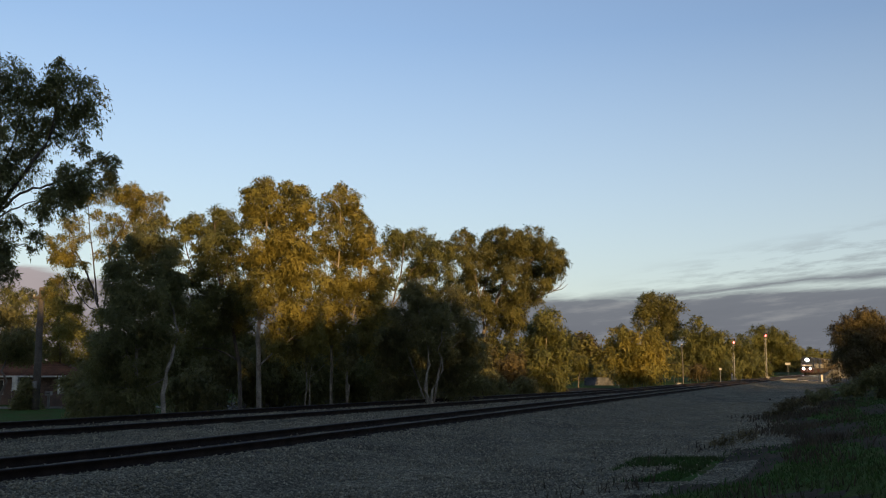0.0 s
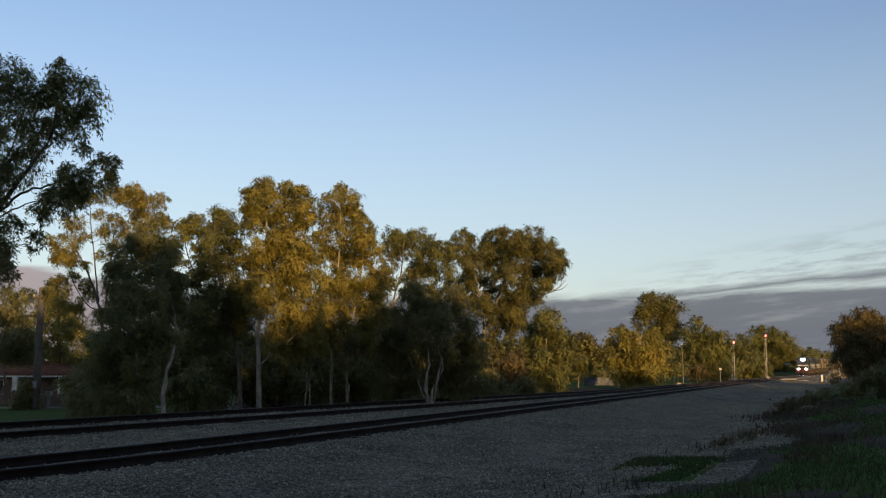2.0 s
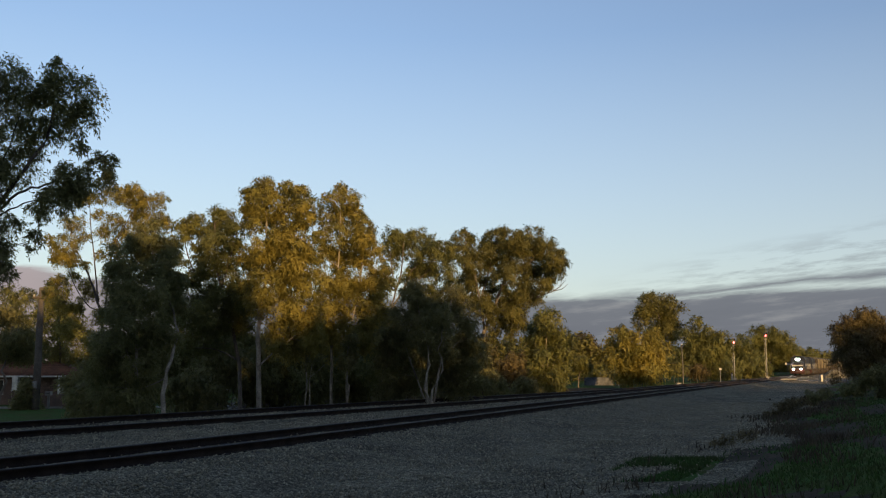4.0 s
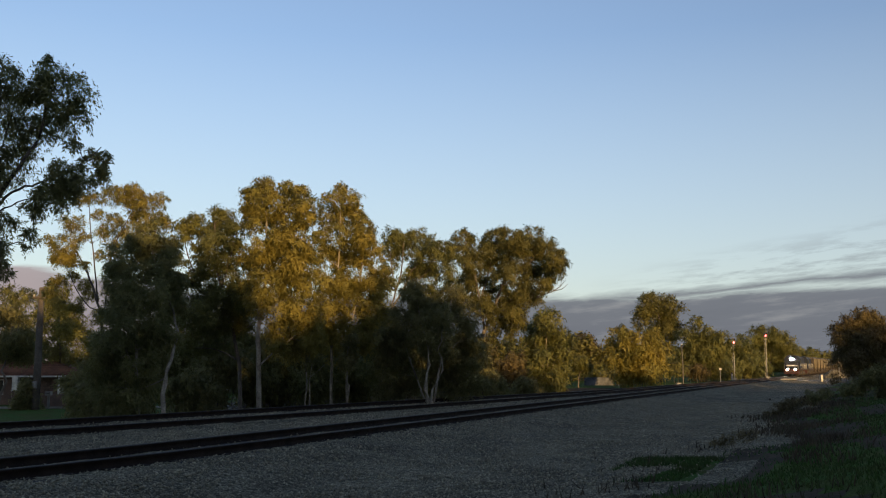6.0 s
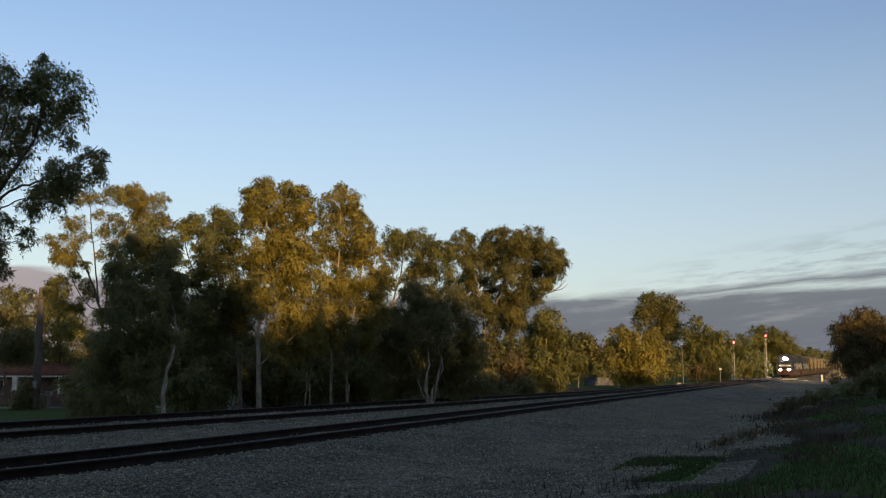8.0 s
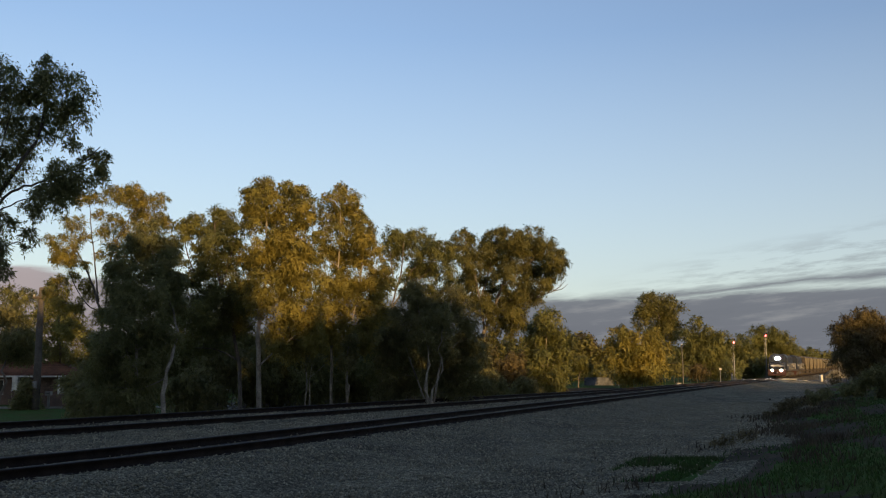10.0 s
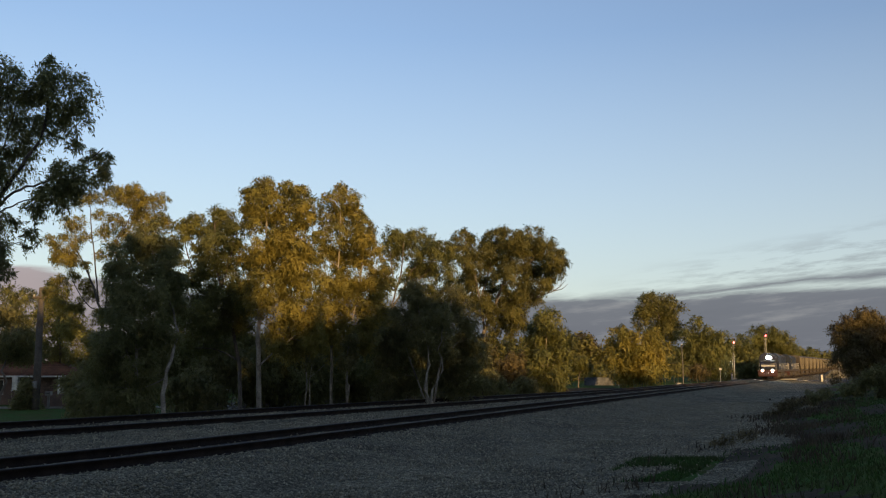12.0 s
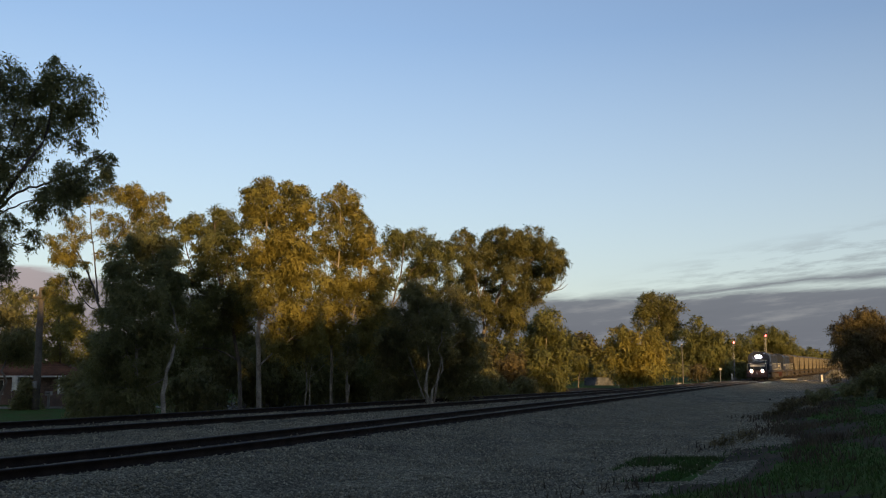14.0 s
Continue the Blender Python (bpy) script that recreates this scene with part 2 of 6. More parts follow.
def build_ground():
    ballast = material("ballast_stone", (0.232, 0.206, 0.145), 0.95, spec=0.04, vary=0.75, scale=0.7, fine=34, cells=26, bump=0.8, tint=(0.132, 0.117, 0.084), dist=0.03)
    earth = material("dry_earth", (0.054, 0.041, 0.028), 0.95, spec=0.04, vary=0.4, scale=1.2, fine=25, bump=0.6, tint=(0.034, 0.029, 0.021))
    grass = material("grass_sward", (0.036, 0.080, 0.013), 0.95, spec=0.04, vary=0.45, scale=0.9, fine=30, bump=0.8, tint=(0.058, 0.062, 0.018))
    ys = [-400, -250, -150, -90, -60, -40, -28]
    y = -20.0
    while y < 4200:
        ys.append(y)
        y += 0.5 if y < 45 else 1.2 if y < 110 else 4 if y < 300 else y * 0.12
    half = [0.35 * k for k in range(58)]
    while half[-1] < 3500:
        half.append(half[-1] * 1.13 + 0.3)
    ps = [-h for h in half[:0:-1]] + half
    verts = np.array([(main_x(y) + p / 0.924, y, ground_z(p, y) + (0.03 * noise.noise((p, y, 0)) if y < 110 else 0))
                      for y in ys for p in ps])
    w = len(ps)
    faces, slots = [], []
    for j in range(len(ys) - 1):
        for i in range(w - 1):
            a = j * w + i
            faces.append((a, a + 1, a + w + 1, a + w))
            slots.append(ground_kind((ps[i] + ps[i + 1]) / 2, (ys[j] + ys[j + 1]) / 2))
    ob = quick_mesh("ground", verts, faces, [ballast, earth, grass], None, slots, True)
    tagged(ob, "grey ballast bed with a dark grass bank beside the railway", "ground", kind="structure")


build_ground()


def stones():
    """Loose ballast stones lying on the bed, uncountable."""
    rng = np.random.default_rng(5)
    base = np.array([(1, 0, 0), (-1, 0, 0), (0, 1, 0), (0, -1, 0), (0, 0, 1), (0, 0, -1)], float)
    tri = np.array([(0, 2, 4), (2, 1, 4), (1, 3, 4), (3, 0, 4), (2, 0, 5), (1, 2, 5), (3, 1, 5), (0, 3, 5)])
    spots = []
    while len(spots) < 52000:
        y = 7.5 * (1 + rng.random() ** 2.1 * 6.0)
        p = rng.uniform(-8.2, 9.6)
        if p < -loop_gap(y) * 0.924 - 2.6 or (abs(p) < 0.86 and rng.random() < 0.85):
            continue
        if p > bank_edge(y) - 0.3 + rng.normal() * 0.5 or main_x(y) + p / 0.924 > 0.5 * y:
            continue
        if main_x(y) + p / 0.924 < -0.52 * y - 1:
            continue
        spots.append((main_x(y) + p / 0.924, y, ground_z(p, y)))
    spots = np.array(spots)
    k = len(spots)
    size = rng.uniform(0.012, 0.026, (k, 1, 1)) * rng.uniform(0.7, 1.3, (k, 1, 3))
    shape = base[None] + rng.normal(0, 0.22, (k, 6, 3))
    v = shape * size
    a = rng.uniform(0, 6.28, k)
    c, s = np.cos(a)[:, None], np.sin(a)[:, None]
    vx, vy = v[..., 0] * c - v[..., 1] * s, v[..., 0] * s + v[..., 1] * c
    v = np.stack([vx, vy, v[..., 2] * 0.8], -1) + spots[:, None] + np.array([0, 0, 0.008])
    f = (tri[None] + (np.arange(k) * 6)[:, None, None]).reshape(-1, 3)
    stone = material("ballast_chip", (0.30, 0.265, 0.185), 0.9, spec=0.05, vary=0.2, scale=3, fine=60, bump=0.3, tint=(0.20, 0.175, 0.125), island=0.42)
    ob = quick_mesh("ballast", v.reshape(-1, 3), f, [stone])
    tagged(ob, "loose grey crushed-stone ballast along the tracks", "ballast", kind="stuff")


stones()


# ---- tracks ----
GAUGE = 1.435


def line_points(fx, off, start, end, lift=0.0):
    """Points along a track at a sideways offset."""
    out, y = [], start
    while y <= end:
        dx = (fx(y + 0.5) - fx(y - 0.5))
        k = 1 / math.hypot(1, dx)
        out.append(Vector((fx(y) + off * k, y - off * dx * k, rail_z(y) + lift * cant(y))))
        y += 1.0 if y < 60 else 3.0 if y < 200 else 8.0
    return out


def rail(fx, off, start, end, parent, lift=0.0):
    """A flat-bottomed rail: worn bright head, rusty web and foot."""
    prof = [(-0.036, -0.012), (-0.030, 0.0), (0.030, 0.0), (0.036, -0.012), (0.034, -0.038), (0.010, -0.055), (0.009, -0.128),
            (0.066, -0.145), (0.068, -0.158), (-0.068, -0.158), (-0.066, -0.145), (-0.009, -0.128), (-0.010, -0.055), (-0.034, -0.038)]
    pts = line_points(fx, off, start, end, lift)
    k, verts, faces, slots = len(prof), [], [], []
    for i, p in enumerate(pts):
        d = (pts[min(i + 1, len(pts) - 1)] - pts[max(i - 1, 0)]).normalized()
        side = Vector((d.y, -d.x, 0)).normalized()
        verts += [p + side * a + Vector((0, 0, b)) for a, b in prof]
    for i in range(len(pts) - 1):
        for j in range(k):
            a, b = i * k + j, i * k + (j + 1) % k
            faces.append((a, b, b + k, a + k))
            slots.append(1 if j in (0, 1, 2) else 0)
    rust = material("rail_rust", (0.022, 0.015, 0.011), 0.85, vary=0.35, scale=4, fine=70, bump=0.4, tint=(0.014, 0.010, 0.008), spec=0.1)
    shine = material("rail_head", (0.05, 0.047, 0.045), 0.62, vary=0.12, scale=1.5, fine=40, bump=0.05, metal=0.4, tint=(0.035, 0.03, 0.027))
    return quick_mesh("rail", [tuple(v) for v in verts], faces, [rust, shine], parent, slots)


def track(name, fx, start, end, label, sleepers_from, sleepers_to, banked=False):
    t = thing(name, Matrix(), label, "railway track")
    for off in (-GAUGE / 2 - 0.035, GAUGE / 2 + 0.035):
        rail(fx, off, start, end, t, 1.0 if banked and off < 0 else 0.0)
    wood = material("sleeper_wood", (0.065, 0.054, 0.046), 0.92, vary=0.35, scale=5, fine=45, bump=0.6, tint=(0.035, 0.03, 0.027), piece=0.3)
    steel = material("rail_rust", (0.05, 0.03, 0.02))
    bm = boxes((-1.28, 1.28, -0.115, 0.115, -0.30, -0.157), bevel=0.012)
    first = part("sleeper", bm, wood, t)
    bm = boxes((0.58, 0.95, -0.09, 0.09, -0.158, -0.142), bevel=0.004)
    plate = part("tie_plate", bm, steel, t)
    y, n = sleepers_from, 0
    while y < sleepers_to:
        dx = fx(y + 0.5) - fx(y - 0.5)
        m = Matrix.Translation((fx(y), y, rail_z(y))) @ Matrix.Rotation(-math.atan(dx), 4, "Z")
        if banked:
            m = m @ Matrix.Translation((0, 0, cant(y) / 2)) @ Matrix.Rotation(cant(y) / 1.5, 4, "Y")
        for src in (first, plate):
            ob = src if n == 0 else new(src.name.split(".")[0], src.data)
            ob.parent = t
            ob.matrix_local = m @ Matrix.Rotation(random.gauss(0, 0.01), 4, "Z")
        y += 0.63
        n += 1
    return t


track("railway_track", main_x, -40, 900, "rusty steel rails on weathered wooden sleepers in grey ballast", 6.0, 110)
track("loop_track", loop_x, -40, 198, "rusty passing-loop rails on wooden sleepers in ballast", 12.0, 100, True)


# ---- trees ----
BARK = dict(pale=((0.27, 0.235, 0.185), (0.15, 0.125, 0.095)), grey=((0.13, 0.11, 0.09), (0.075, 0.062, 0.05)),
            dark=((0.10, 0.085, 0.07), (0.05, 0.042, 0.035)))


def leaf_material(name, base, tint, light=0.47):
    return material(name, base, 0.55, vary=0.16, scale=0.55, fine=3.0, bump=0.0, tint=tint, island=0.13, through_light=light, spec=0.3)


def unit(a):
    return a / np.maximum(np.linalg.norm(a, axis=-1, keepdims=True), 1e-6)


def leaf_cloud(rng, clumps, cover, length, hang=0.75):
    """Corners, faces and shading normals of many narrow leaves on drooping sprays, gathered in tufts inside egg-shaped clumps."""
    allv, alln = [], []
    for cx, cy, cz, r, rv in clumps:
        size, mean = np.array([r, r, rv]), math.sqrt(r * rv)
        count = int(rng.integers(20, 27))
        d = unit(rng.normal(size=(count, 3)) + np.array([0, 0, 0.15]))
        mid = d * rng.uniform(0.12, 1.0, (count, 1)) ** 0.6 * size
        rt = 0.42 * rng.uniform(0.55, 1.35, count) * mean
        k = np.maximum(8, (cover * 29 * rt * rt / (length * length)).astype(int))
        # sprays: each leaves its tuft outwards and bows down under its weight
        sprays = 16
        way = unit(0.55 * d[:, None] + rng.normal(0, 0.85, (count, sprays, 3)) + np.array([0, 0, 0.2]))
        reach = rt[:, None] * rng.uniform(0.6, 1.55, (count, sprays))
        tuft = np.repeat(np.arange(count), k)
        n = len(tuft)
        which = rng.integers(0, sprays, n)
        t = rng.random((n, 1)) ** 0.6
        w, L = way[tuft, which], reach[tuft, which][:, None]
        o = w * L * t + rng.normal(0, 0.24, (n, 3)) * rt[tuft][:, None]
        o[:, 2] -= (hang * 0.75 * L * t * t)[:, 0]
        s = o + mid[tuft] + np.array([cx, cy, cz])
        nrm = unit(0.7 * o / rt[tuft][:, None] + 0.6 * d[tuft] + rng.normal(0, 0.45, (n, 3)) + np.array([0, 0, 0.25]))
        axis = unit(0.45 * w + rng.normal(0, 0.42, (n, 3)) + np.array([0, 0, -hang * (0.4 + 0.6 * t.mean())]))
        wide = unit(np.cross(axis, rng.normal(size=(n, 3))))
        flip = np.sign(np.sum(np.cross(wide, axis) * nrm, 1, keepdims=True))
        ln = length * rng.uniform(0.6, 1.4, (n, 1))
        a, b = axis * ln, wide * flip * ln * rng.uniform(0.15, 0.24, (n, 1))
        allv.append(np.stack([s - b * 0.9, s + b * 0.9 + a * 0.15, s + a], 1))
        alln.append(np.repeat(nrm, 3, 0))
    v = np.concatenate(allv)
    return v.reshape(-1, 3), np.arange(len(v) * 3).reshape(-1, 3), np.concatenate(alln)


def foliage(name, rng, clumps, cover, length, hang, leaf, parent=None):
    v, f, nrm = leaf_cloud(rng, clumps, cover, length, hang)
    ob = quick_mesh(name, v, f, [leaf], parent, None, True)
    ob.data.normals_split_custom_set_from_vertices(nrm.astype(np.float32))
    return ob


def bent(rng, a, b, steps, sag):
    """A branch's path from a to b, bowed and a little crooked."""
    a, b = np.array(a, float), np.array(b, float)
    ts = np.linspace(0, 1, steps + 1)
    L = np.linalg.norm(b - a)
    pts = a + (b - a) * ts[:, None]
    pts[:, 2] += np.sin(ts * math.pi) * sag * L
    pts[1:-1] += rng.normal(0, 0.024 * L, (steps - 1, 3))
    return [tuple(p) for p in pts]


def tree(name, x, y, clumps, leaf, bark="grey", density=1.0, length=0.26, girth=0.16, label="", group="",
         lean=0.0, hang=0.75, pieces=1, stems=1, drop=0.0, twigs=3, z=None, stems_at=()):
    """A tree: trunks, limbs that branch from them and from each other to every clump, twigs, and a crown of single leaves.
    Clumps: sideways, depth, height above the ground, radius, upright radius. stems_at: trunk paths of (x, y, z, radius)."""
    rng = np.random.default_rng(int(abs(x * 131 + y * 17)) + len(clumps))
    p = (x - main_x(y)) * 0.924
    z0 = ground_z(p, y) if z is None else z
    t = thing(name, Matrix.Translation((x, y, z0 - drop)), label, "tree", group)
    b0, b1 = BARK[bark]
    wood = material(bark + "_bark", b0, 0.9, vary=0.3, scale=2.5, fine=22, bump=0.6, tint=b1)
    length *= 0.5 if y < 70 and y > 0 and "shrub" not in name else 0.8
    cs = np.array(clumps, float)
    top = cs[:, 2].max()
    mid = np.average(cs[:, :3], axis=0, weights=cs[:, 3])
    trunks = []
    if stems_at:
        for s in stems_at:
            pts = np.array(s, float)
            at = np.arange(len(pts))
            u = np.linspace(0, len(pts) - 1, 3 * (len(pts) - 1) + 1)
            path = np.stack([np.interp(u, at, pts[:, q]) for q in range(4)], 1)
            soft = path.copy()
            soft[1:-1] = (path[:-2] + 2 * path[1:-1] + path[2:]) / 4
            soft[1:-1, :3] += rng.normal(0, 0.018, (len(soft) - 2, 3)) * (1 + 3 * soft[1:-1, 3:4])
            trunks.append((soft[:, :3], soft[:, 3]))
    else:
        for s in range(stems):
            foot = np.array([rng.uniform(-0.5, 0.5) * (stems > 1), rng.uniform(-0.4, 0.4) * (stems > 1), -0.15])
            head = np.array([mid[0] * 0.75 + lean + (s - (stems - 1) / 2) * 0.9, mid[1] * 0.6, mid[2] + (top - mid[2]) * 0.6])
            path = np.array(bent(rng, foot, head, 9, 0.0))
            trunks.append((path, np.array([0.8 * girth * (1 - 0.8 * k / 9) * (1.25 if k == 0 else 1) / math.sqrt(stems) for k in range(10)])))
    nodes, sizes = [], []
    for path, rad in trunks:
        bm = bmesh.new()
        tube(bm, [tuple(q) for q in path], [float(r) for r in rad], 9)
        part("trunk", bm, wood, t, smooth=True)
        nodes += [q for k, q in enumerate(path) if k > len(path) * 0.25]
        sizes += [r for k, r in enumerate(rad) if k > len(path) * 0.25]
    # limbs: the clumps next to the trunk first, so that the outer ones branch from their limbs
    gap = [min(np.linalg.norm(np.array(nodes) - c[:3], axis=1)) for c in cs]
    for i in np.argsort(gap):
        cx, cy, cz, r, rv = clumps[i]
        c = np.array([cx, cy, cz])
        have = np.array(nodes)
        dist = np.linalg.norm(have - c, axis=1)
        best = int(np.argmin(dist + 1.3 * np.maximum(0, have[:, 2] - (c[2] - 0.45 * dist))))
        a, L = have[best], dist[best]
        rr = min(0.55 * sizes[best], 0.011 * L + 0.008)
        arm = bent(rng, a, (cx, cy, cz + rv * 0.25), 5, -0.07)
        bm = bmesh.new()
        tube(bm, arm, [max(0.007, rr * (1 - 0.8 * q / 5)) for q in range(6)], 6)
        nodes += [np.array(arm[q]) for q in (2, 3, 4, 5)]
        sizes += [max(0.01, rr * (1 - 0.8 * q / 5)) for q in (2, 3, 4, 5)]
        for q in range(twigs):
            d = unit(rng.normal(size=3) + np.array([0, 0, 0.3]))
            s = arm[rng.integers(2, 6)]
            e = (cx + d[0] * r * 0.8, cy + d[1] * r * 0.8, cz + d[2] * rv * 0.8)
            tube(bm, bent(rng, s, e, 3, 0.06), [max(0.008, rr * 0.4), max(0.007, rr * 0.3), 0.006, 0.005], 4)
        part("limb", bm, wood, t, smooth=True)
    crowns = []
    step = max(1, math.ceil(len(clumps) / pieces))
    for q in range(0, len(clumps), step):
        crowns.append(foliage("crown", rng, clumps[q:q + step], density, length, hang, leaf, t))
    return t, crowns


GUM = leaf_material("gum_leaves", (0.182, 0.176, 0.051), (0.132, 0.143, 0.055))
# leaf colour for the lit crowns: evening sun's gold is put into it
SUNLIT_GUM = leaf_material("golden_gum_leaves", (0.297, 0.246, 0.056), (0.213, 0.199, 0.056))
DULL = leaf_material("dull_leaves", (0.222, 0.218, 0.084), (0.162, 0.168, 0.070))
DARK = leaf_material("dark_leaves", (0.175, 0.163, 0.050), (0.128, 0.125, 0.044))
RUSSET = leaf_material("russet_leaves", (0.165, 0.125, 0.055), (0.125, 0.108, 0.048))
SHRUB = leaf_material("shrub_leaves", (0.215, 0.200, 0.078), (0.158, 0.152, 0.064))

NEAR_TREE = tree("gum_tree", -12.26, 24, [
      (-0.07, -0.24, 9.42, 0.85, 0.85), (1.21, -0.56, 8.87, 0.7, 0.63), (0.85, 0.47, 8.18, 0.8, 0.65), (0.61, -1.08, 7.56, 0.95, 0.82),
      (2.32, -0.45, 8.68, 0.56, 0.53), (2.92, -0.32, 8.72, 0.48, 0.59), (3.02, -0.11, 8.03, 0.4, 0.43), (1.92, 0.62, 8.07, 0.66, 0.44),
      (1.4, 0.35, 7.32, 0.58, 0.43), (1.14, 0.19, 6.68, 0.55, 0.4), (2.89, -0.33, 6.5, 0.53, 0.34), (3.4, 0.19, 6.91, 0.32, 0.37),
      (2.65, -0.39, 5.91, 0.51, 0.31), (2.0, -0.15, 5.59, 0.31, 0.26), (1.2, 0.06, 5.4, 0.31, 0.29), (0.99, 0.15, 4.61, 0.29, 0.43),
      (1.89, -0.13, 4.94, 0.2, 0.31), (0.66, -0.73, 6.2, 0.69, 0.69), (3.04, -0.08, 7.29, 0.23, 0.2), (3.24, -0.1, 6.33, 0.37, 0.28),
      (3.58, 0.22, 6.57, 0.23, 0.23), (2.67, 0.09, 6.22, 0.43, 0.29), (2.23, -0.06, 6.11, 0.34, 0.26), (2.2, -0.06, 9.45, 0.28, 0.23),
      (2.21, 0.09, 9.71, 0.11, 0.11), (3.69, 0.18, 7.05, 0.17, 0.2), (1.23, -0.29, 4.2, 0.31, 0.34), (0.77, -0.02, 4.73, 0.43, 0.43),
      (3.66, 0.01, 6.63, 0.14, 0.16), (2.77, -0.28, 6.15, 0.41, 0.25), (2.07, 0.17, 8.91, 0.23, 0.18)],
     DULL, bark='dark', density=0.72, length=0.2, girth=0.13, twigs=2, pieces=4, label="tall dull-green gum tree with open drooping crown",
     stems_at=[
      [(0.03, 0, -0.15, 0.1), (-0.0, 0, 2.96, 0.089), (0.29, 0, 4.61, 0.079), (0.78, 0, 5.59, 0.068), (1.24, 0, 6.37, 0.057), (1.72, 0, 7.03, 0.046), (2.12, 0, 7.63, 0.036), (2.25, 0, 8.53, 0.025)],
      [(0.29, 0, 4.61, 0.045), (0.92, 0, 5.7, 0.039), (1.4, 0, 6.17, 0.034), (1.9, 0, 6.35, 0.028), (2.4, 0, 6.47, 0.022), (3.11, 0, 6.77, 0.017), (3.67, 0, 7.26, 0.011)],
      [(0.79, 0, 5.48, 0.025), (1.42, 0, 5.82, 0.019), (1.85, 0, 5.97, 0.013), (2.2, 0, 6.15, 0.006)],
      [(-0.0, 0, 2.96, 0.065), (0.01, 0, 5.27, 0.049), (0.23, 0, 7.48, 0.033), (0.65, 0, 8.99, 0.016)],
      [(0.78, 0, 5.59, 0.035), (0.86, 0, 6.74, 0.026), (1.24, 0, 7.78, 0.018), (1.48, 0, 8.68, 0.009)]])

SPARSE_TREE = tree("gum_tree", -18.16, 52, [
      (0.5, -0.63, 12.39, 0.66, 0.56), (1.38, -0.95, 12.49, 0.52, 0.45), (1.7, -0.25, 11.99, 0.79, 0.68), (2.5, -0.83, 12.07, 0.52, 0.45),
      (2.76, -1.04, 10.79, 0.56, 0.48), (1.9, -0.24, 10.91, 0.66, 0.56), (0.65, 1.0, 11.76, 0.72, 0.62), (-0.53, 0.72, 12.48, 0.59, 0.51),
      (-0.85, 0.64, 10.41, 0.56, 0.48), (-1.73, -0.67, 12.1, 0.49, 0.42), (-2.4, 0.09, 10.84, 0.59, 0.51), (-2.5, -0.54, 9.59, 0.79, 0.68),
      (-2.44, -0.79, 8.65, 0.66, 0.56), (-3.2, -0.95, 9.81, 0.43, 0.37), (0.18, -0.69, 11.0, 0.46, 0.39), (0.34, 1.03, 10.69, 0.66, 0.56),
      (1.24, 0.79, 10.02, 0.72, 0.62), (-1.71, 0.74, 12.42, 0.43, 0.37), (-1.28, 0.72, 11.45, 0.39, 0.34), (-2.9, -0.74, 8.88, 0.46, 0.39),
      (-1.59, -0.46, 10.0, 0.33, 0.28), (-2.34, 0.3, 7.9, 0.36, 0.31), (-1.39, 0.56, 6.98, 0.39, 0.34), (-3.27, 0.85, 7.8, 0.46, 0.39),
      (-0.21, 0.91, 9.55, 0.52, 0.45), (-1.19, -0.99, 8.39, 0.3, 0.25), (-0.91, 0.25, 9.15, 0.33, 0.28), (-1.67, 0.41, 7.44, 0.43, 0.37),
      (-1.93, 0.01, 6.32, 0.49, 0.42), (-0.47, -0.77, 5.65, 0.56, 0.48), (-2.73, -0.06, 6.31, 0.56, 0.48), (0.16, -0.99, 6.86, 0.49, 0.42),
      (-3.84, 1.04, 7.02, 0.43, 0.37), (-0.3, 0.88, 8.27, 0.52, 0.45), (0.51, 0.11, 6.32, 0.66, 0.56), (-2.14, -0.48, 5.06, 0.66, 0.56),
      (-1.27, 0.98, 4.5, 0.59, 0.51)],
     SUNLIT_GUM, bark='dark', density=0.72, length=0.24, twigs=3, pieces=2, label="sparse gum tree with sunlit yellow-green leaves", group="gum trees along the line",
     stems_at=[
      [(0.01, 0, -0.15, 0.102), (-0.17, 0, 3.24, 0.089), (-0.47, 0, 5.08, 0.077), (-0.75, 0, 6.47, 0.064), (-1.28, 0, 7.68, 0.051), (-1.76, 0, 8.75, 0.038), (-2.51, 0, 9.91, 0.026)],
      [(-0.75, 0, 6.47, 0.048), (-0.98, 0, 8.0, 0.039), (-1.31, 0, 9.75, 0.03), (-1.46, 0, 11.01, 0.021), (-1.55, 0, 12.22, 0.012)],
      [(-0.63, 0, 5.85, 0.041), (-1.49, 0, 6.32, 0.031), (-2.2, 0, 7.56, 0.02), (-2.75, 0, 8.65, 0.01)],
      [(-0.47, 0, 5.08, 0.048), (-0.28, 0, 7.56, 0.039), (-0.14, 0, 9.44, 0.03), (0.66, 0, 11.01, 0.021), (1.24, 0, 12.29, 0.012)],
      [(-0.28, 0, 7.56, 0.034), (0.73, 0, 9.44, 0.026), (1.83, 0, 10.7, 0.017), (2.19, 0, 11.97, 0.009)]])

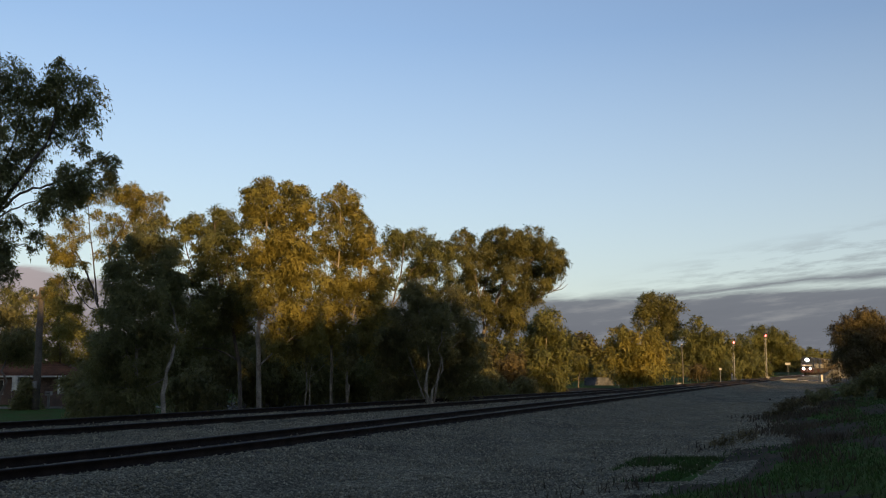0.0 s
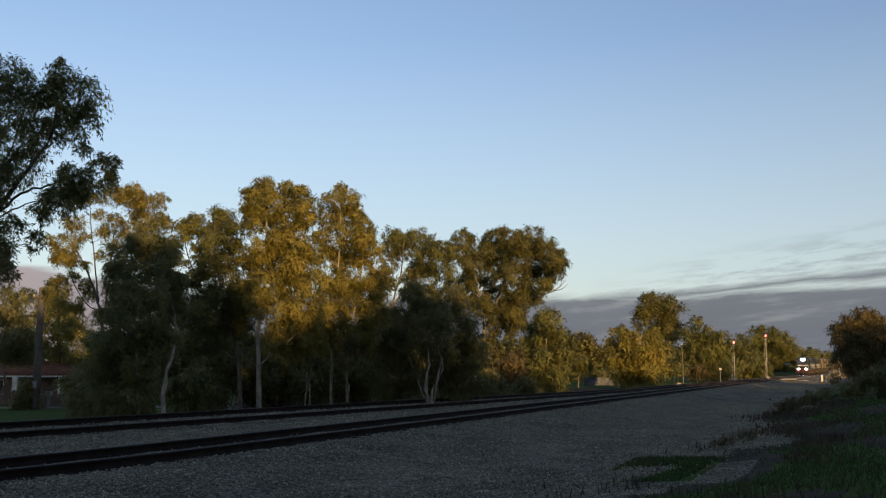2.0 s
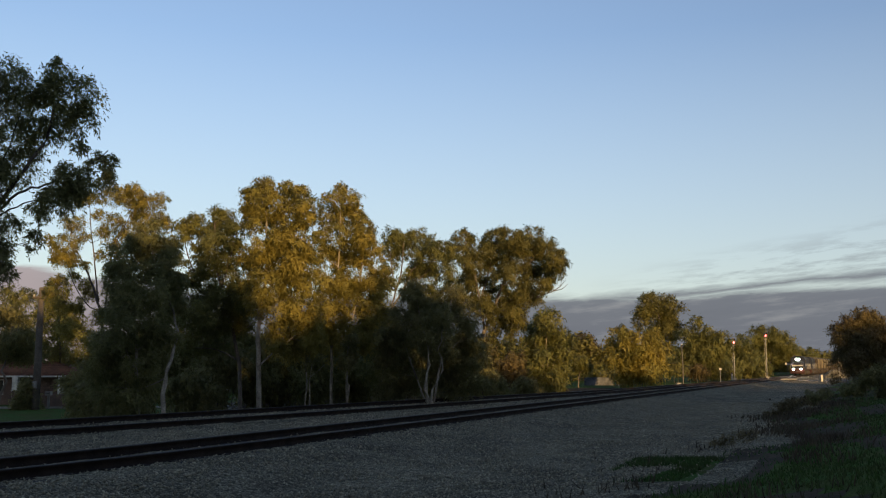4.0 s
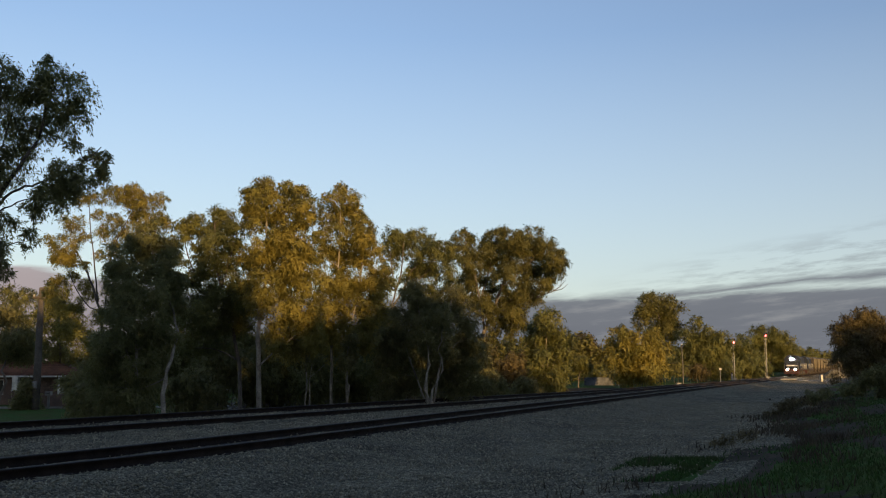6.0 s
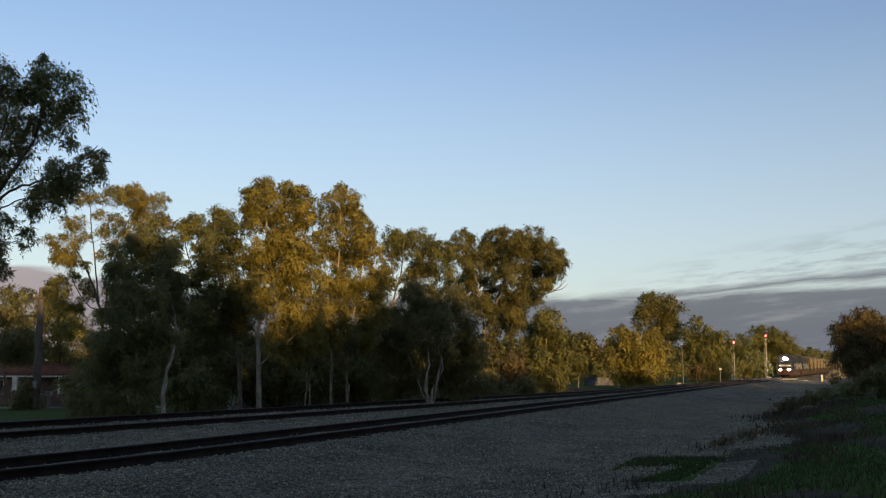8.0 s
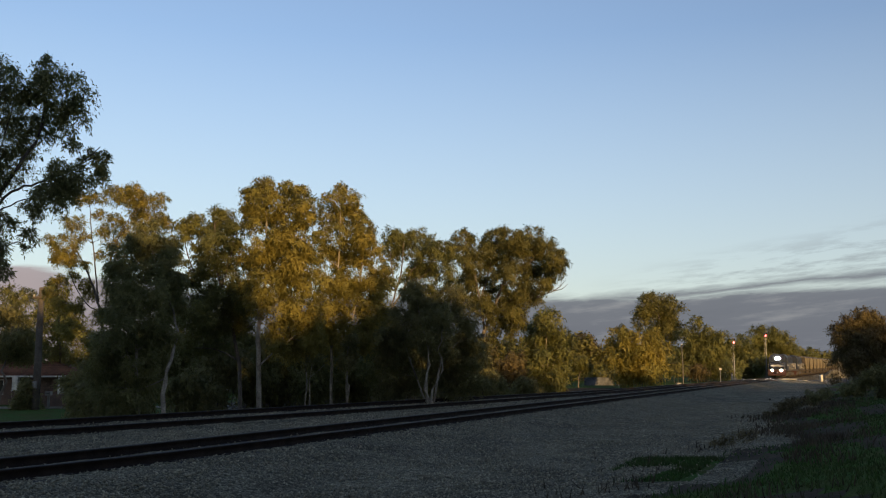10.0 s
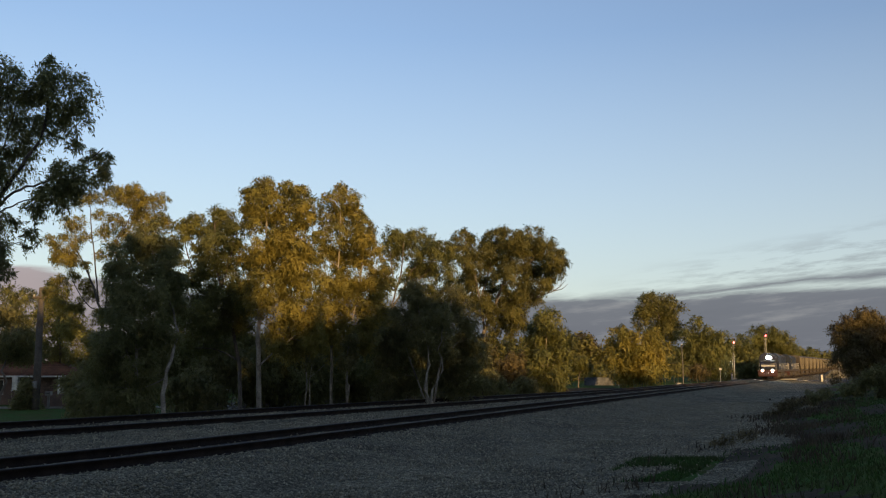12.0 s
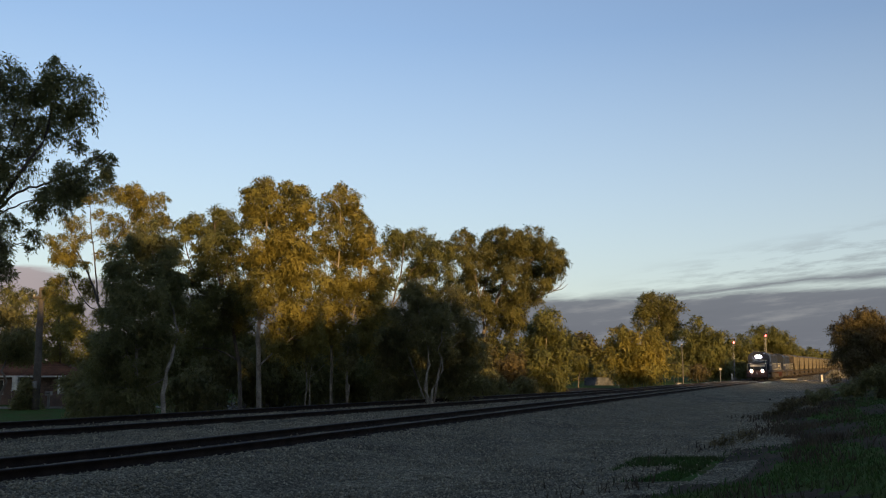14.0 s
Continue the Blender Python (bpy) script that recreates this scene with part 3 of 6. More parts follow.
tree("gum_tree", -9.64, 33, [
      (-0.77, 0.17, 7.15, 0.71, 0.61), (-1.78, 0.92, 6.84, 0.67, 0.57), (-0.48, 0.84, 6.93, 0.54, 0.47), (-1.0, 0.02, 6.23, 0.79, 0.68),
      (-0.14, -0.21, 6.11, 0.71, 0.61), (-1.86, 0.24, 6.06, 0.46, 0.39), (0.31, -0.17, 5.62, 0.58, 0.5), (-0.37, -0.81, 5.27, 0.79, 0.68),
      (-1.29, -0.47, 5.2, 0.67, 0.57), (-0.07, 0.75, 4.8, 0.71, 0.61), (-0.57, -1.1, 4.39, 0.79, 0.68), (-1.33, -1.09, 4.3, 0.54, 0.47),
      (-2.08, 0.3, 3.68, 0.54, 0.47), (-1.3, -0.53, 3.5, 0.83, 0.72), (-0.53, 0.08, 3.68, 0.75, 0.64), (0.1, -0.07, 3.67, 0.62, 0.54),
      (-1.91, -0.38, 2.74, 0.58, 0.5), (-1.89, 1.19, 2.51, 0.87, 0.75), (-0.43, -0.73, 2.7, 0.67, 0.57), (-1.77, -0.21, 1.84, 0.58, 0.5),
      (-1.02, -0.71, 1.72, 0.83, 0.72), (-0.59, 0.32, 1.93, 0.54, 0.47), (-0.13, 1.2, 2.91, 0.37, 0.29)],
     DULL, bark='pale', density=0.95, length=0.22, twigs=3, pieces=2, label="dense dull-green gum tree with pale leaning trunk", group="gum trees along the line",
     stems_at=[
      [(0.29, -0.9, -0.15, 0.088), (0.31, -0.9, 1.95, 0.077), (0.37, -0.9, 2.51, 0.066), (0.4, -0.3, 3.18, 0.055), (0.4, 0.3, 3.88, 0.044), (0.02, 0.4, 5.07, 0.033), (-0.52, 0, 6.63, 0.022)],
      [(-0.53, -0.8, -0.15, 0.068), (-0.63, -0.8, 2.51, 0.055), (-0.83, -0.5, 3.66, 0.043), (-1.15, 0, 5.24, 0.03), (-1.41, 0, 6.63, 0.017)],
      [(-0.63, -0.8, 2.51, 0.048), (-1.47, 0, 3.48, 0.03), (-1.97, 0, 3.67, 0.012)]])

tree("gum_tree", -8.66, 41, [
      (-2.49, -0.54, 8.89, 0.52, 0.44), (-1.91, -0.35, 9.04, 0.57, 0.49), (-1.01, 0.59, 9.49, 0.62, 0.53), (-0.27, -0.43, 8.83, 0.57, 0.49),
      (-3.14, 0.14, 8.17, 0.44, 0.38), (-1.59, 0.97, 8.87, 0.57, 0.49), (-1.12, -0.96, 7.98, 0.72, 0.62), (-2.49, -1.05, 7.36, 0.36, 0.31),
      (-1.53, -0.65, 7.12, 0.78, 0.67), (-0.68, 0.64, 7.86, 0.67, 0.58), (-0.74, 0.28, 6.82, 0.88, 0.76), (-2.11, -0.63, 6.37, 0.78, 0.67),
      (-1.04, -0.41, 5.9, 0.98, 0.84), (0.0, -0.77, 5.87, 0.78, 0.67), (-3.09, -0.1, 6.54, 0.62, 0.53), (-1.58, -1.1, 4.88, 0.98, 0.84),
      (-0.73, 0.47, 4.96, 0.93, 0.8), (-3.11, 0.95, 5.13, 0.78, 0.67), (-2.23, 1.09, 3.77, 1.09, 0.28), (-1.16, 0.56, 3.88, 0.72, 0.31),
      (-0.07, 1.1, 4.89, 0.62, 0.53), (-2.21, -1.16, 8.24, 0.26, 0.22), (-2.01, -0.51, 7.96, 0.26, 0.22)],
     GUM, bark='grey', density=1.0, length=0.24, twigs=3, pieces=2, label="bushy green gum tree", group="gum trees along the line",
     stems_at=[
      [(0.06, 0, -0.15, 0.095), (-0.04, 0, 3.14, 0.081), (-0.39, 0, 4.59, 0.067), (-0.98, 0, 6.3, 0.052), (-1.33, 0, 8.03, 0.038), (-1.31, 0, 9.15, 0.024)],
      [(-0.39, 0, 4.59, 0.048), (-1.71, 0, 6.06, 0.036), (-2.5, 0, 7.78, 0.024), (-2.66, 0, 8.9, 0.012)],
      [(-0.04, 0, 3.14, 0.041), (-0.9, 0, 3.67, 0.026), (-2.0, 0, 3.72, 0.01)],
      [(-0.98, 0, 6.3, 0.034), (-0.53, 0, 7.78, 0.021), (-0.44, 0, 8.9, 0.009)]])

tree("gum_tree", -7.69, 40, [
      (-0.14, 1.12, 10.7, 0.55, 0.48), (-0.53, 0.66, 10.21, 0.55, 0.48), (0.68, -0.21, 9.86, 0.66, 0.56), (-0.72, 1.06, 9.63, 0.45, 0.39),
      (0.04, 0.29, 9.6, 0.66, 0.56), (1.29, 0.76, 10.38, 0.55, 0.48), (1.88, -0.5, 9.57, 0.55, 0.48), (1.09, -0.74, 10.44, 0.3, 0.26),
      (1.23, -0.13, 9.34, 0.55, 0.48), (2.13, -0.87, 9.09, 0.35, 0.3), (-0.19, -0.28, 8.9, 0.38, 0.33), (0.42, 1.11, 9.29, 0.45, 0.39),
      (1.64, -0.4, 8.76, 0.38, 0.33), (0.95, -1.18, 8.17, 0.61, 0.52), (1.65, -1.09, 7.9, 0.66, 0.56), (0.17, -0.79, 7.85, 0.71, 0.61),
      (-0.51, 0.68, 7.25, 0.66, 0.56), (0.83, -0.33, 7.38, 0.86, 0.74), (1.74, -0.5, 7.12, 0.76, 0.65), (0.35, -0.97, 6.37, 0.81, 0.69),
      (0.96, 1.16, 6.51, 0.86, 0.74), (1.97, -0.18, 6.25, 0.61, 0.52), (0.82, -0.7, 5.38, 0.86, 0.74), (1.74, -1.06, 5.24, 0.81, 0.69),
      (0.11, -1.07, 5.54, 0.55, 0.48), (2.2, -0.8, 4.56, 0.66, 0.56), (1.0, 0.42, 4.5, 0.81, 0.69), (1.94, -0.84, 3.82, 0.66, 0.56),
      (1.09, -1.1, 3.54, 0.61, 0.52), (-0.51, -0.02, 6.21, 0.5, 0.43), (2.46, -0.6, 4.06, 0.45, 0.39)],
     SUNLIT_GUM, bark='pale', density=1.05, length=0.24, twigs=3, pieces=3, label="tall gum tree with golden evening-lit crown and pale trunk", group="gum trees along the line",
     stems_at=[
      [(0.16, -0.8, -0.15, 0.116), (0.18, -1, 3.19, 0.103), (0.11, -1, 4.32, 0.091), (0.16, -0.9, 5.09, 0.078), (0.28, -0.6, 6.31, 0.066), (0.22, -0.2, 7.87, 0.054), (0.2, 0, 9.11, 0.041), (0.1, 0, 10.34, 0.029)],
      [(0.22, -0.2, 7.87, 0.041), (0.86, 0, 8.99, 0.026), (1.51, 0, 10.09, 0.01)],
      [(0.16, -1, 2.9, 0.037), (0.81, -1.1, 3.54, 0.028), (1.83, -1.1, 4.25, 0.019), (2.34, -0.6, 4.64, 0.009)],
      [(0.18, -1, 4.97, 0.034), (-0.1, -1.2, 4.73, 0.021), (-0.36, -1, 4.5, 0.009)],
      [(0.24, -0.7, 5.92, 0.041), (0.9, 0, 6.94, 0.026), (1.61, 0, 7.18, 0.01)]])

tree("gum_tree", -5.24, 45, [
      (0.16, 1.19, 11.68, 0.37, 0.32), (0.07, -0.91, 10.84, 0.51, 0.44), (0.69, 0.07, 10.96, 0.51, 0.44), (0.92, 0.66, 10.37, 0.57, 0.49),
      (-0.21, -0.22, 10.14, 0.57, 0.49), (0.23, 1.17, 10.26, 0.68, 0.59), (1.29, -0.05, 9.67, 0.57, 0.49), (-0.28, -0.62, 9.13, 0.62, 0.54),
      (0.48, -0.21, 9.05, 0.74, 0.63), (1.6, -1.11, 8.98, 0.68, 0.59), (1.99, -0.19, 8.57, 0.57, 0.49), (-0.54, -0.6, 8.3, 0.57, 0.49),
      (-0.15, 0.93, 8.24, 0.79, 0.68), (0.96, 0.79, 8.09, 0.91, 0.78), (1.98, -0.0, 7.61, 0.74, 0.63), (-0.18, -1.12, 6.89, 0.85, 0.73),
      (0.71, -0.59, 6.64, 0.91, 0.78), (1.77, -0.62, 6.64, 0.79, 0.68), (0.05, -0.7, 5.52, 0.91, 0.78), (1.13, -0.64, 5.42, 0.91, 0.78),
      (1.86, 0.89, 4.81, 0.74, 0.63), (0.48, -0.86, 4.47, 0.85, 0.73), (1.44, -1.08, 4.07, 0.68, 0.59), (-0.6, 1.03, 4.65, 0.74, 0.63),
      (2.45, 0.16, 5.31, 0.51, 0.44), (-0.06, 1.18, 3.46, 0.57, 0.49)],
     SUNLIT_GUM, bark='pale', density=0.95, length=0.25, twigs=3, pieces=2, label="slender gum tree with feathery crown, golden in evening sun", group="gum trees along the line",
     stems_at=[
      [(0.1, -0.8, -0.15, 0.075), (0.08, -0.9, 3.17, 0.064), (0.11, -0.9, 4.6, 0.052), (0.21, -0.4, 6.87, 0.041), (0.32, 0, 9.08, 0.03), (0.29, 0, 11.14, 0.019)],
      [(0.83, -0.6, -0.15, 0.068), (0.81, -0.8, 2.65, 0.055), (0.94, -0.8, 4.6, 0.043), (1.39, -0.3, 7.42, 0.03), (1.51, 0, 9.08, 0.017)],
      [(0.94, -0.8, 4.6, 0.041), (1.65, 0, 5.84, 0.026), (2.11, 0, 7.99, 0.01)],
      [(-0.97, -0.6, -0.15, 0.041), (-0.93, -0.6, 2.0, 0.031), (-0.87, -0.4, 3.17, 0.02), (-0.35, 0, 5.3, 0.01)]])

tree("gum_tree", -3.36, 56, [
      (0.44, -0.23, 10.58, 0.64, 0.55), (1.07, 0.96, 10.68, 0.78, 0.67), (1.77, 0.37, 10.67, 0.64, 0.55), (0.13, 0.7, 9.92, 0.64, 0.55),
      (2.65, 0.59, 10.35, 0.71, 0.61), (1.88, -0.01, 9.7, 0.71, 0.61), (2.77, -0.98, 9.41, 0.78, 0.67), (3.46, -0.69, 9.75, 0.64, 0.55),
      (1.86, 0.9, 8.75, 0.92, 0.79), (2.75, 0.96, 8.55, 0.85, 0.73), (0.05, 1.02, 9.0, 0.56, 0.49), (-0.26, -0.39, 7.88, 0.78, 0.67),
      (3.83, 0.38, 9.41, 0.56, 0.49), (0.91, 0.72, 9.82, 0.49, 0.43), (-0.53, 0.34, 6.6, 0.85, 0.73), (0.19, 0.76, 5.45, 0.92, 0.79),
      (-0.76, 0.07, 4.59, 0.99, 0.85), (0.56, 0.37, 3.27, 1.06, 0.91), (-0.71, 0.45, 2.94, 0.99, 0.85), (0.93, -0.56, 4.56, 0.92, 0.79),
      (1.39, 1.01, 7.84, 0.64, 0.55), (2.44, 1.1, 7.6, 0.71, 0.61), (3.62, -1.02, 8.41, 0.6, 0.52), (4.01, 1.13, 7.68, 0.71, 0.61),
      (3.22, 1.11, 6.82, 0.78, 0.67)],
     GUM, bark='grey', density=0.8, length=0.28, twigs=4, pieces=2, label="open gum tree with bare forked limbs", group="gum trees along the line",
     stems_at=[
      [(0.09, -1.5, -0.15, 0.095), (-0.11, -1.5, 2.13, 0.085), (0.14, -1.5, 3.09, 0.075), (0.18, -1.2, 4.48, 0.065), (0.26, -0.5, 6.05, 0.054), (0.55, 0, 7.41, 0.044), (0.88, 0, 8.42, 0.034), (1.01, 0, 10.27, 0.024)],
      [(0.26, -0.5, 6.05, 0.054), (1.12, 0, 7.78, 0.041), (1.72, 0, 8.92, 0.027), (2.55, 0, 9.94, 0.014)],
      [(0.55, 0, 7.41, 0.041), (0.28, 0, 8.92, 0.026), (0.2, 0, 9.77, 0.01)],
      [(1.12, 0, 7.78, 0.041), (2.05, 0, 8.08, 0.026), (3.39, 0, 9.6, 0.01)]])

tree("wattle_tree", -0.59, 42, [
      (-0.65, 0.5, 4.54, 0.79, 0.69), (-1.12, 0.5, 3.53, 0.9, 0.79), (-0.06, 0.5, 3.78, 0.9, 0.79), (-1.53, 0.6, 2.48, 0.85, 0.79),
      (-0.47, 0.8, 2.4, 1.11, 0.95), (1.0, 0.5, 4.54, 0.69, 0.69), (1.3, 0.4, 3.52, 0.79, 0.79), (1.55, 0.5, 2.22, 0.79, 0.79),
      (0.69, 0.8, 2.4, 1.01, 0.9), (1.8, 0.5, 1.08, 0.64, 0.64), (-1.52, 0.7, 1.27, 0.74, 0.74), (-0.39, 0.9, 1.07, 0.9, 0.74),
      (1.0, 0.8, 0.77, 0.79, 0.64), (-1.98, 0.5, 2.77, 0.53, 0.48), (-0.96, 0.2, 4.14, 0.53, 0.48), (0.69, 0.3, 3.77, 0.69, 0.64),
      (1.62, 0.1, 2.88, 0.48, 0.48), (-1.77, 0.8, 0.53, 0.64, 0.48)],
     SHRUB, bark='pale', density=1.0, length=0.22, twigs=2, pieces=1, label="dark bushy wattle with thin pale stems", group="gum trees along the line",
     stems_at=[
      [(-0.06, -1, -0.15, 0.051), (-0.11, -1, 1.04, 0.041), (0.01, -0.8, 2.24, 0.032), (-0.38, 0, 3.5, 0.022), (-0.56, 0, 4.5, 0.013)],
      [(0.16, -1, -0.15, 0.051), (0.4, -1.1, 1.28, 0.041), (0.62, -0.9, 2.48, 0.032), (0.87, -0.2, 3.74, 0.022), (0.99, 0, 4.5, 0.013)],
      [(-0.06, -0.8, -0.15, 0.034), (-0.87, 0, 1.77, 0.021), (-1.21, 0.3, 3.27, 0.009)]])

BIG_TREE = tree("gum_tree", 2.02, 66, [
      (-0.42, 0.67, 11.74, 0.92, 0.79), (-1.09, -1.82, 10.51, 0.75, 0.64), (1.88, 1.6, 11.91, 1.0, 0.86), (2.55, -1.49, 11.64, 0.83, 0.72),
      (4.18, 1.87, 11.95, 1.08, 0.93), (5.18, 0.67, 11.22, 0.92, 0.79), (5.64, -1.76, 10.17, 0.75, 0.64), (3.33, -1.33, 10.96, 0.83, 0.72),
      (1.37, 0.54, 10.92, 0.92, 0.79), (2.82, 0.28, 10.37, 1.08, 0.93), (4.44, 0.99, 10.21, 1.08, 0.93), (5.63, 1.71, 9.6, 0.83, 0.72),
      (5.9, -1.13, 9.58, 0.46, 0.39), (-0.1, -1.99, 9.95, 0.92, 0.79), (1.14, 1.69, 9.72, 1.0, 0.86), (2.38, -1.95, 8.87, 1.08, 0.93),
      (4.11, 1.51, 9.01, 1.08, 0.93), (4.91, -1.54, 8.37, 0.67, 0.57), (-0.41, 1.24, 9.11, 0.75, 0.64), (0.7, 1.13, 8.33, 1.0, 0.86),
      (2.25, 1.51, 7.84, 0.92, 0.79), (3.43, 0.2, 7.74, 1.0, 0.86), (4.5, 1.51, 7.72, 0.67, 0.57), (0.99, -1.19, 6.74, 0.92, 0.79),
      (2.18, 0.69, 6.5, 0.92, 0.79), (2.99, -0.68, 6.42, 0.75, 0.64), (1.83, 1.57, 5.64, 0.67, 0.57), (0.34, 1.09, 7.17, 0.75, 0.64),
      (3.38, -0.11, 6.03, 0.5, 0.43), (2.73, 0.11, 5.33, 0.37, 0.58), (1.25, -1.89, 4.87, 0.33, 0.5)],
     DARK, bark='grey', density=1.1, length=0.3, twigs=3, pieces=3, label="large dark-green gum tree with broad leaning crown",
     stems_at=[
      [(-0.0, 0, -0.15, 0.19), (0.08, 0, 2.42, 0.17), (0.35, -0.3, 4.15, 0.15), (0.84, 0, 5.21, 0.129), (1.4, 0.8, 6.55, 0.109), (2.1, 1.1, 8.37, 0.088), (2.75, 1, 9.97, 0.068), (3.01, 0.5, 11.52, 0.048)],
      [(0.84, 0, 5.21, 0.095), (0.6, 0.6, 7.53, 0.071), (0.13, 0.6, 9.52, 0.048), (-0.43, 0.3, 11.49, 0.024)],
      [(2.1, 1.1, 8.37, 0.068), (3.63, 1, 9.57, 0.043), (4.61, 0.6, 10.73, 0.017)],
      [(1.4, 0.8, 6.55, 0.068), (2.8, 0.9, 7.15, 0.051), (4.39, 0.8, 8.14, 0.034), (5.36, 0.4, 9.1, 0.017)],
      [(0.6, 0.6, 7.53, 0.054), (1.26, 0.8, 9.55, 0.034), (1.65, 0.5, 11.52, 0.014)]])

tree("gum_tree", 9.88, 88, [
      (-0.16, -1.86, 6.58, 1.44, 1.24), (-1.19, 0.38, 5.44, 1.44, 1.24), (0.86, -0.04, 5.17, 1.22, 1.05), (-0.35, 1.46, 4.32, 1.89, 1.62),
      (-1.73, 0.43, 3.57, 1.22, 1.05), (1.02, -1.44, 3.54, 0.89, 0.76), (-0.79, -0.55, 2.83, 1.78, 1.53), (0.84, 1.07, 2.33, 1.22, 1.05),
      (-1.57, 0.09, 2.01, 1.22, 1.05), (-0.5, -1.96, 1.21, 1.44, 1.24), (0.96, 1.35, 1.07, 1.0, 0.86), (-2.19, 1.31, 2.33, 0.89, 0.76)],
     GUM, bark='pale', density=0.9, length=0.36, twigs=3, label="rounded green gum tree lit by low sun",
     stems_at=[
      [(0.05, 0, -0.15, 0.109), (-0.03, 0, 1.29, 0.082), (-0.31, 0, 3.35, 0.054), (-0.39, 0, 5.43, 0.027)],
      [(-0.03, 0, 1.29, 0.068), (0.57, 0, 3.35, 0.043), (0.86, 0, 4.91, 0.017)],
      [(-0.03, 0, 1.29, 0.068), (-1.25, 0, 3.35, 0.043), (-1.49, 0, 4.91, 0.017)]])

tree("shrub", 5.90, 82, [
      (-0.03, 0.19, 2.95, 1.17, 0.98), (-0.77, 0.11, 1.99, 1.47, 1.07), (0.61, -0.82, 1.52, 1.26, 0.97), (-1.74, 0.02, 2.47, 0.98, 0.98),
      (-2.19, 0.54, 3.93, 0.88, 0.88), (-2.71, 0.09, 1.99, 1.17, 1.27)],
     RUSSET, bark='dark', density=0.91, length=0.34, girth=0.06, stems=2, label="russet shrub in the shade beside the line")

tree("gum_tree", 21.95, 150, [
      (-0.47, 0.38, 6.72, 1.79, 1.07), (-1.8, 0.62, 5.48, 1.61, 1.25), (1.24, 0.1, 5.47, 1.61, 1.43), (0.08, 1.5, 3.9, 2.52, 1.62),
      (2.67, 0.85, 4.33, 1.61, 1.26), (1.26, 0.97, 4.55, 1.29, 1.15), (-1.22, 0.82, 5.77, 1.29, 0.86), (0.33, 0.42, 5.68, 1.29, 0.86),
      (0.67, -0.1, 6.06, 1.28, 0.86)],
     RUSSET, bark='grey', density=0.61, length=0.5, girth=0.2, label="distant brownish gum tree")

tree("small_tree", 14.16, 100, [
      (-0.68, 0.08, 2.7, 0.71, 0.54), (0.27, -0.68, 2.58, 0.83, 0.59), (-0.08, 0.21, 2.0, 1.19, 0.6), (0.98, 0.18, 2.0, 0.48, 0.48)],
     GUM, bark='grey', density=1.36, length=0.3, girth=0.09, label="small round-headed tree on the grass")

tree("gum_tree", 20.04, 96, [
      (-1.95, 0.54, 5.39, 1.15, 0.8), (-0.74, -0.43, 4.51, 1.48, 1.25), (1.27, 0.94, 5.12, 1.38, 0.92), (-2.27, 0.58, 3.68, 1.38, 1.38),
      (-0.18, 1.16, 2.55, 1.96, 1.62), (1.44, -0.7, 3.65, 1.13, 1.47), (-1.83, 0.14, 1.7, 1.6, 1.26), (0.57, -0.57, 1.7, 1.59, 1.36),
      (1.95, -0.1, 2.82, 0.57, 0.8), (-3.08, -0.6, 2.54, 0.79, 0.91), (-0.08, -0.58, 1.86, 1.27, 1.09), (1.28, 0.0, 3.79, 0.91, 0.73),
      (0.9, -0.32, 4.1, 0.91, 0.73), (1.48, 0.49, 4.06, 0.92, 0.73), (-1.45, -0.48, 4.98, 0.91, 0.64), (1.84, 0.22, 2.95, 0.46, 0.64),
      (0.89, 0.36, 1.79, 0.46, 0.64), (-0.45, -0.79, 3.59, 1.18, 1.0)],
     SUNLIT_GUM, bark='pale', density=0.85, length=0.36, girth=0.12, stems=3, label="low spreading gum tree, golden in low sun")

tree("gum_tree", 32.18, 142, [
      (-0.11, 1.23, 12.1, 2.21, 0.94), (-2.15, -0.23, 10.89, 1.52, 1.52), (1.57, -0.53, 10.88, 1.68, 1.51), (0.43, 2.01, 9.76, 2.91, 1.88),
      (2.56, 0.37, 8.65, 1.02, 1.35), (-2.45, 0.64, 8.83, 1.19, 1.19), (0.29, -0.12, 7.12, 2.53, 1.69), (-0.26, 0.33, 7.59, 0.95, 0.95),
      (1.77, 0.13, 7.57, 0.81, 1.08), (1.1, 0.68, 7.01, 0.81, 1.09), (-2.16, -0.49, 10.15, 0.94, 0.94), (1.07, 0.66, 8.98, 0.81, 1.09),
      (-0.4, -0.94, 11.05, 1.75, 0.74)],
     DARK, bark='grey', density=0.91, length=0.46, girth=0.28, hang=0.35, label="tall dark dense gum tree")

tree("gum_tree", 37.02, 138, [
      (-0.76, -0.45, 8.42, 1.31, 0.98), (0.87, -0.86, 6.94, 1.79, 1.31), (-1.27, 0.32, 6.58, 1.81, 1.48), (2.63, -0.83, 5.73, 1.47, 1.47),
      (0.67, 0.15, 4.94, 2.63, 1.81), (-1.6, 0.96, 4.15, 1.98, 1.98), (2.5, -0.46, 3.71, 2.13, 1.8), (0.51, 1.37, 2.52, 2.98, 1.33),
      (-2.67, 0.15, 2.51, 1.31, 1.31), (-0.25, -0.24, 3.9, 1.57, 1.44), (-1.74, 0.51, 2.63, 1.05, 1.05), (-0.54, -0.39, 3.44, 1.05, 1.05),
      (2.18, 1.28, 4.32, 1.72, 1.46), (0.83, -1.2, 4.33, 1.69, 1.43), (0.72, 1.07, 6.02, 1.46, 1.06), (1.73, -0.99, 5.47, 1.17, 1.04),
      (1.18, -0.3, 4.56, 1.18, 1.18)],
     GUM, bark='grey', density=0.85, length=0.46, girth=0.2, label="broad olive-green gum tree beyond the line")

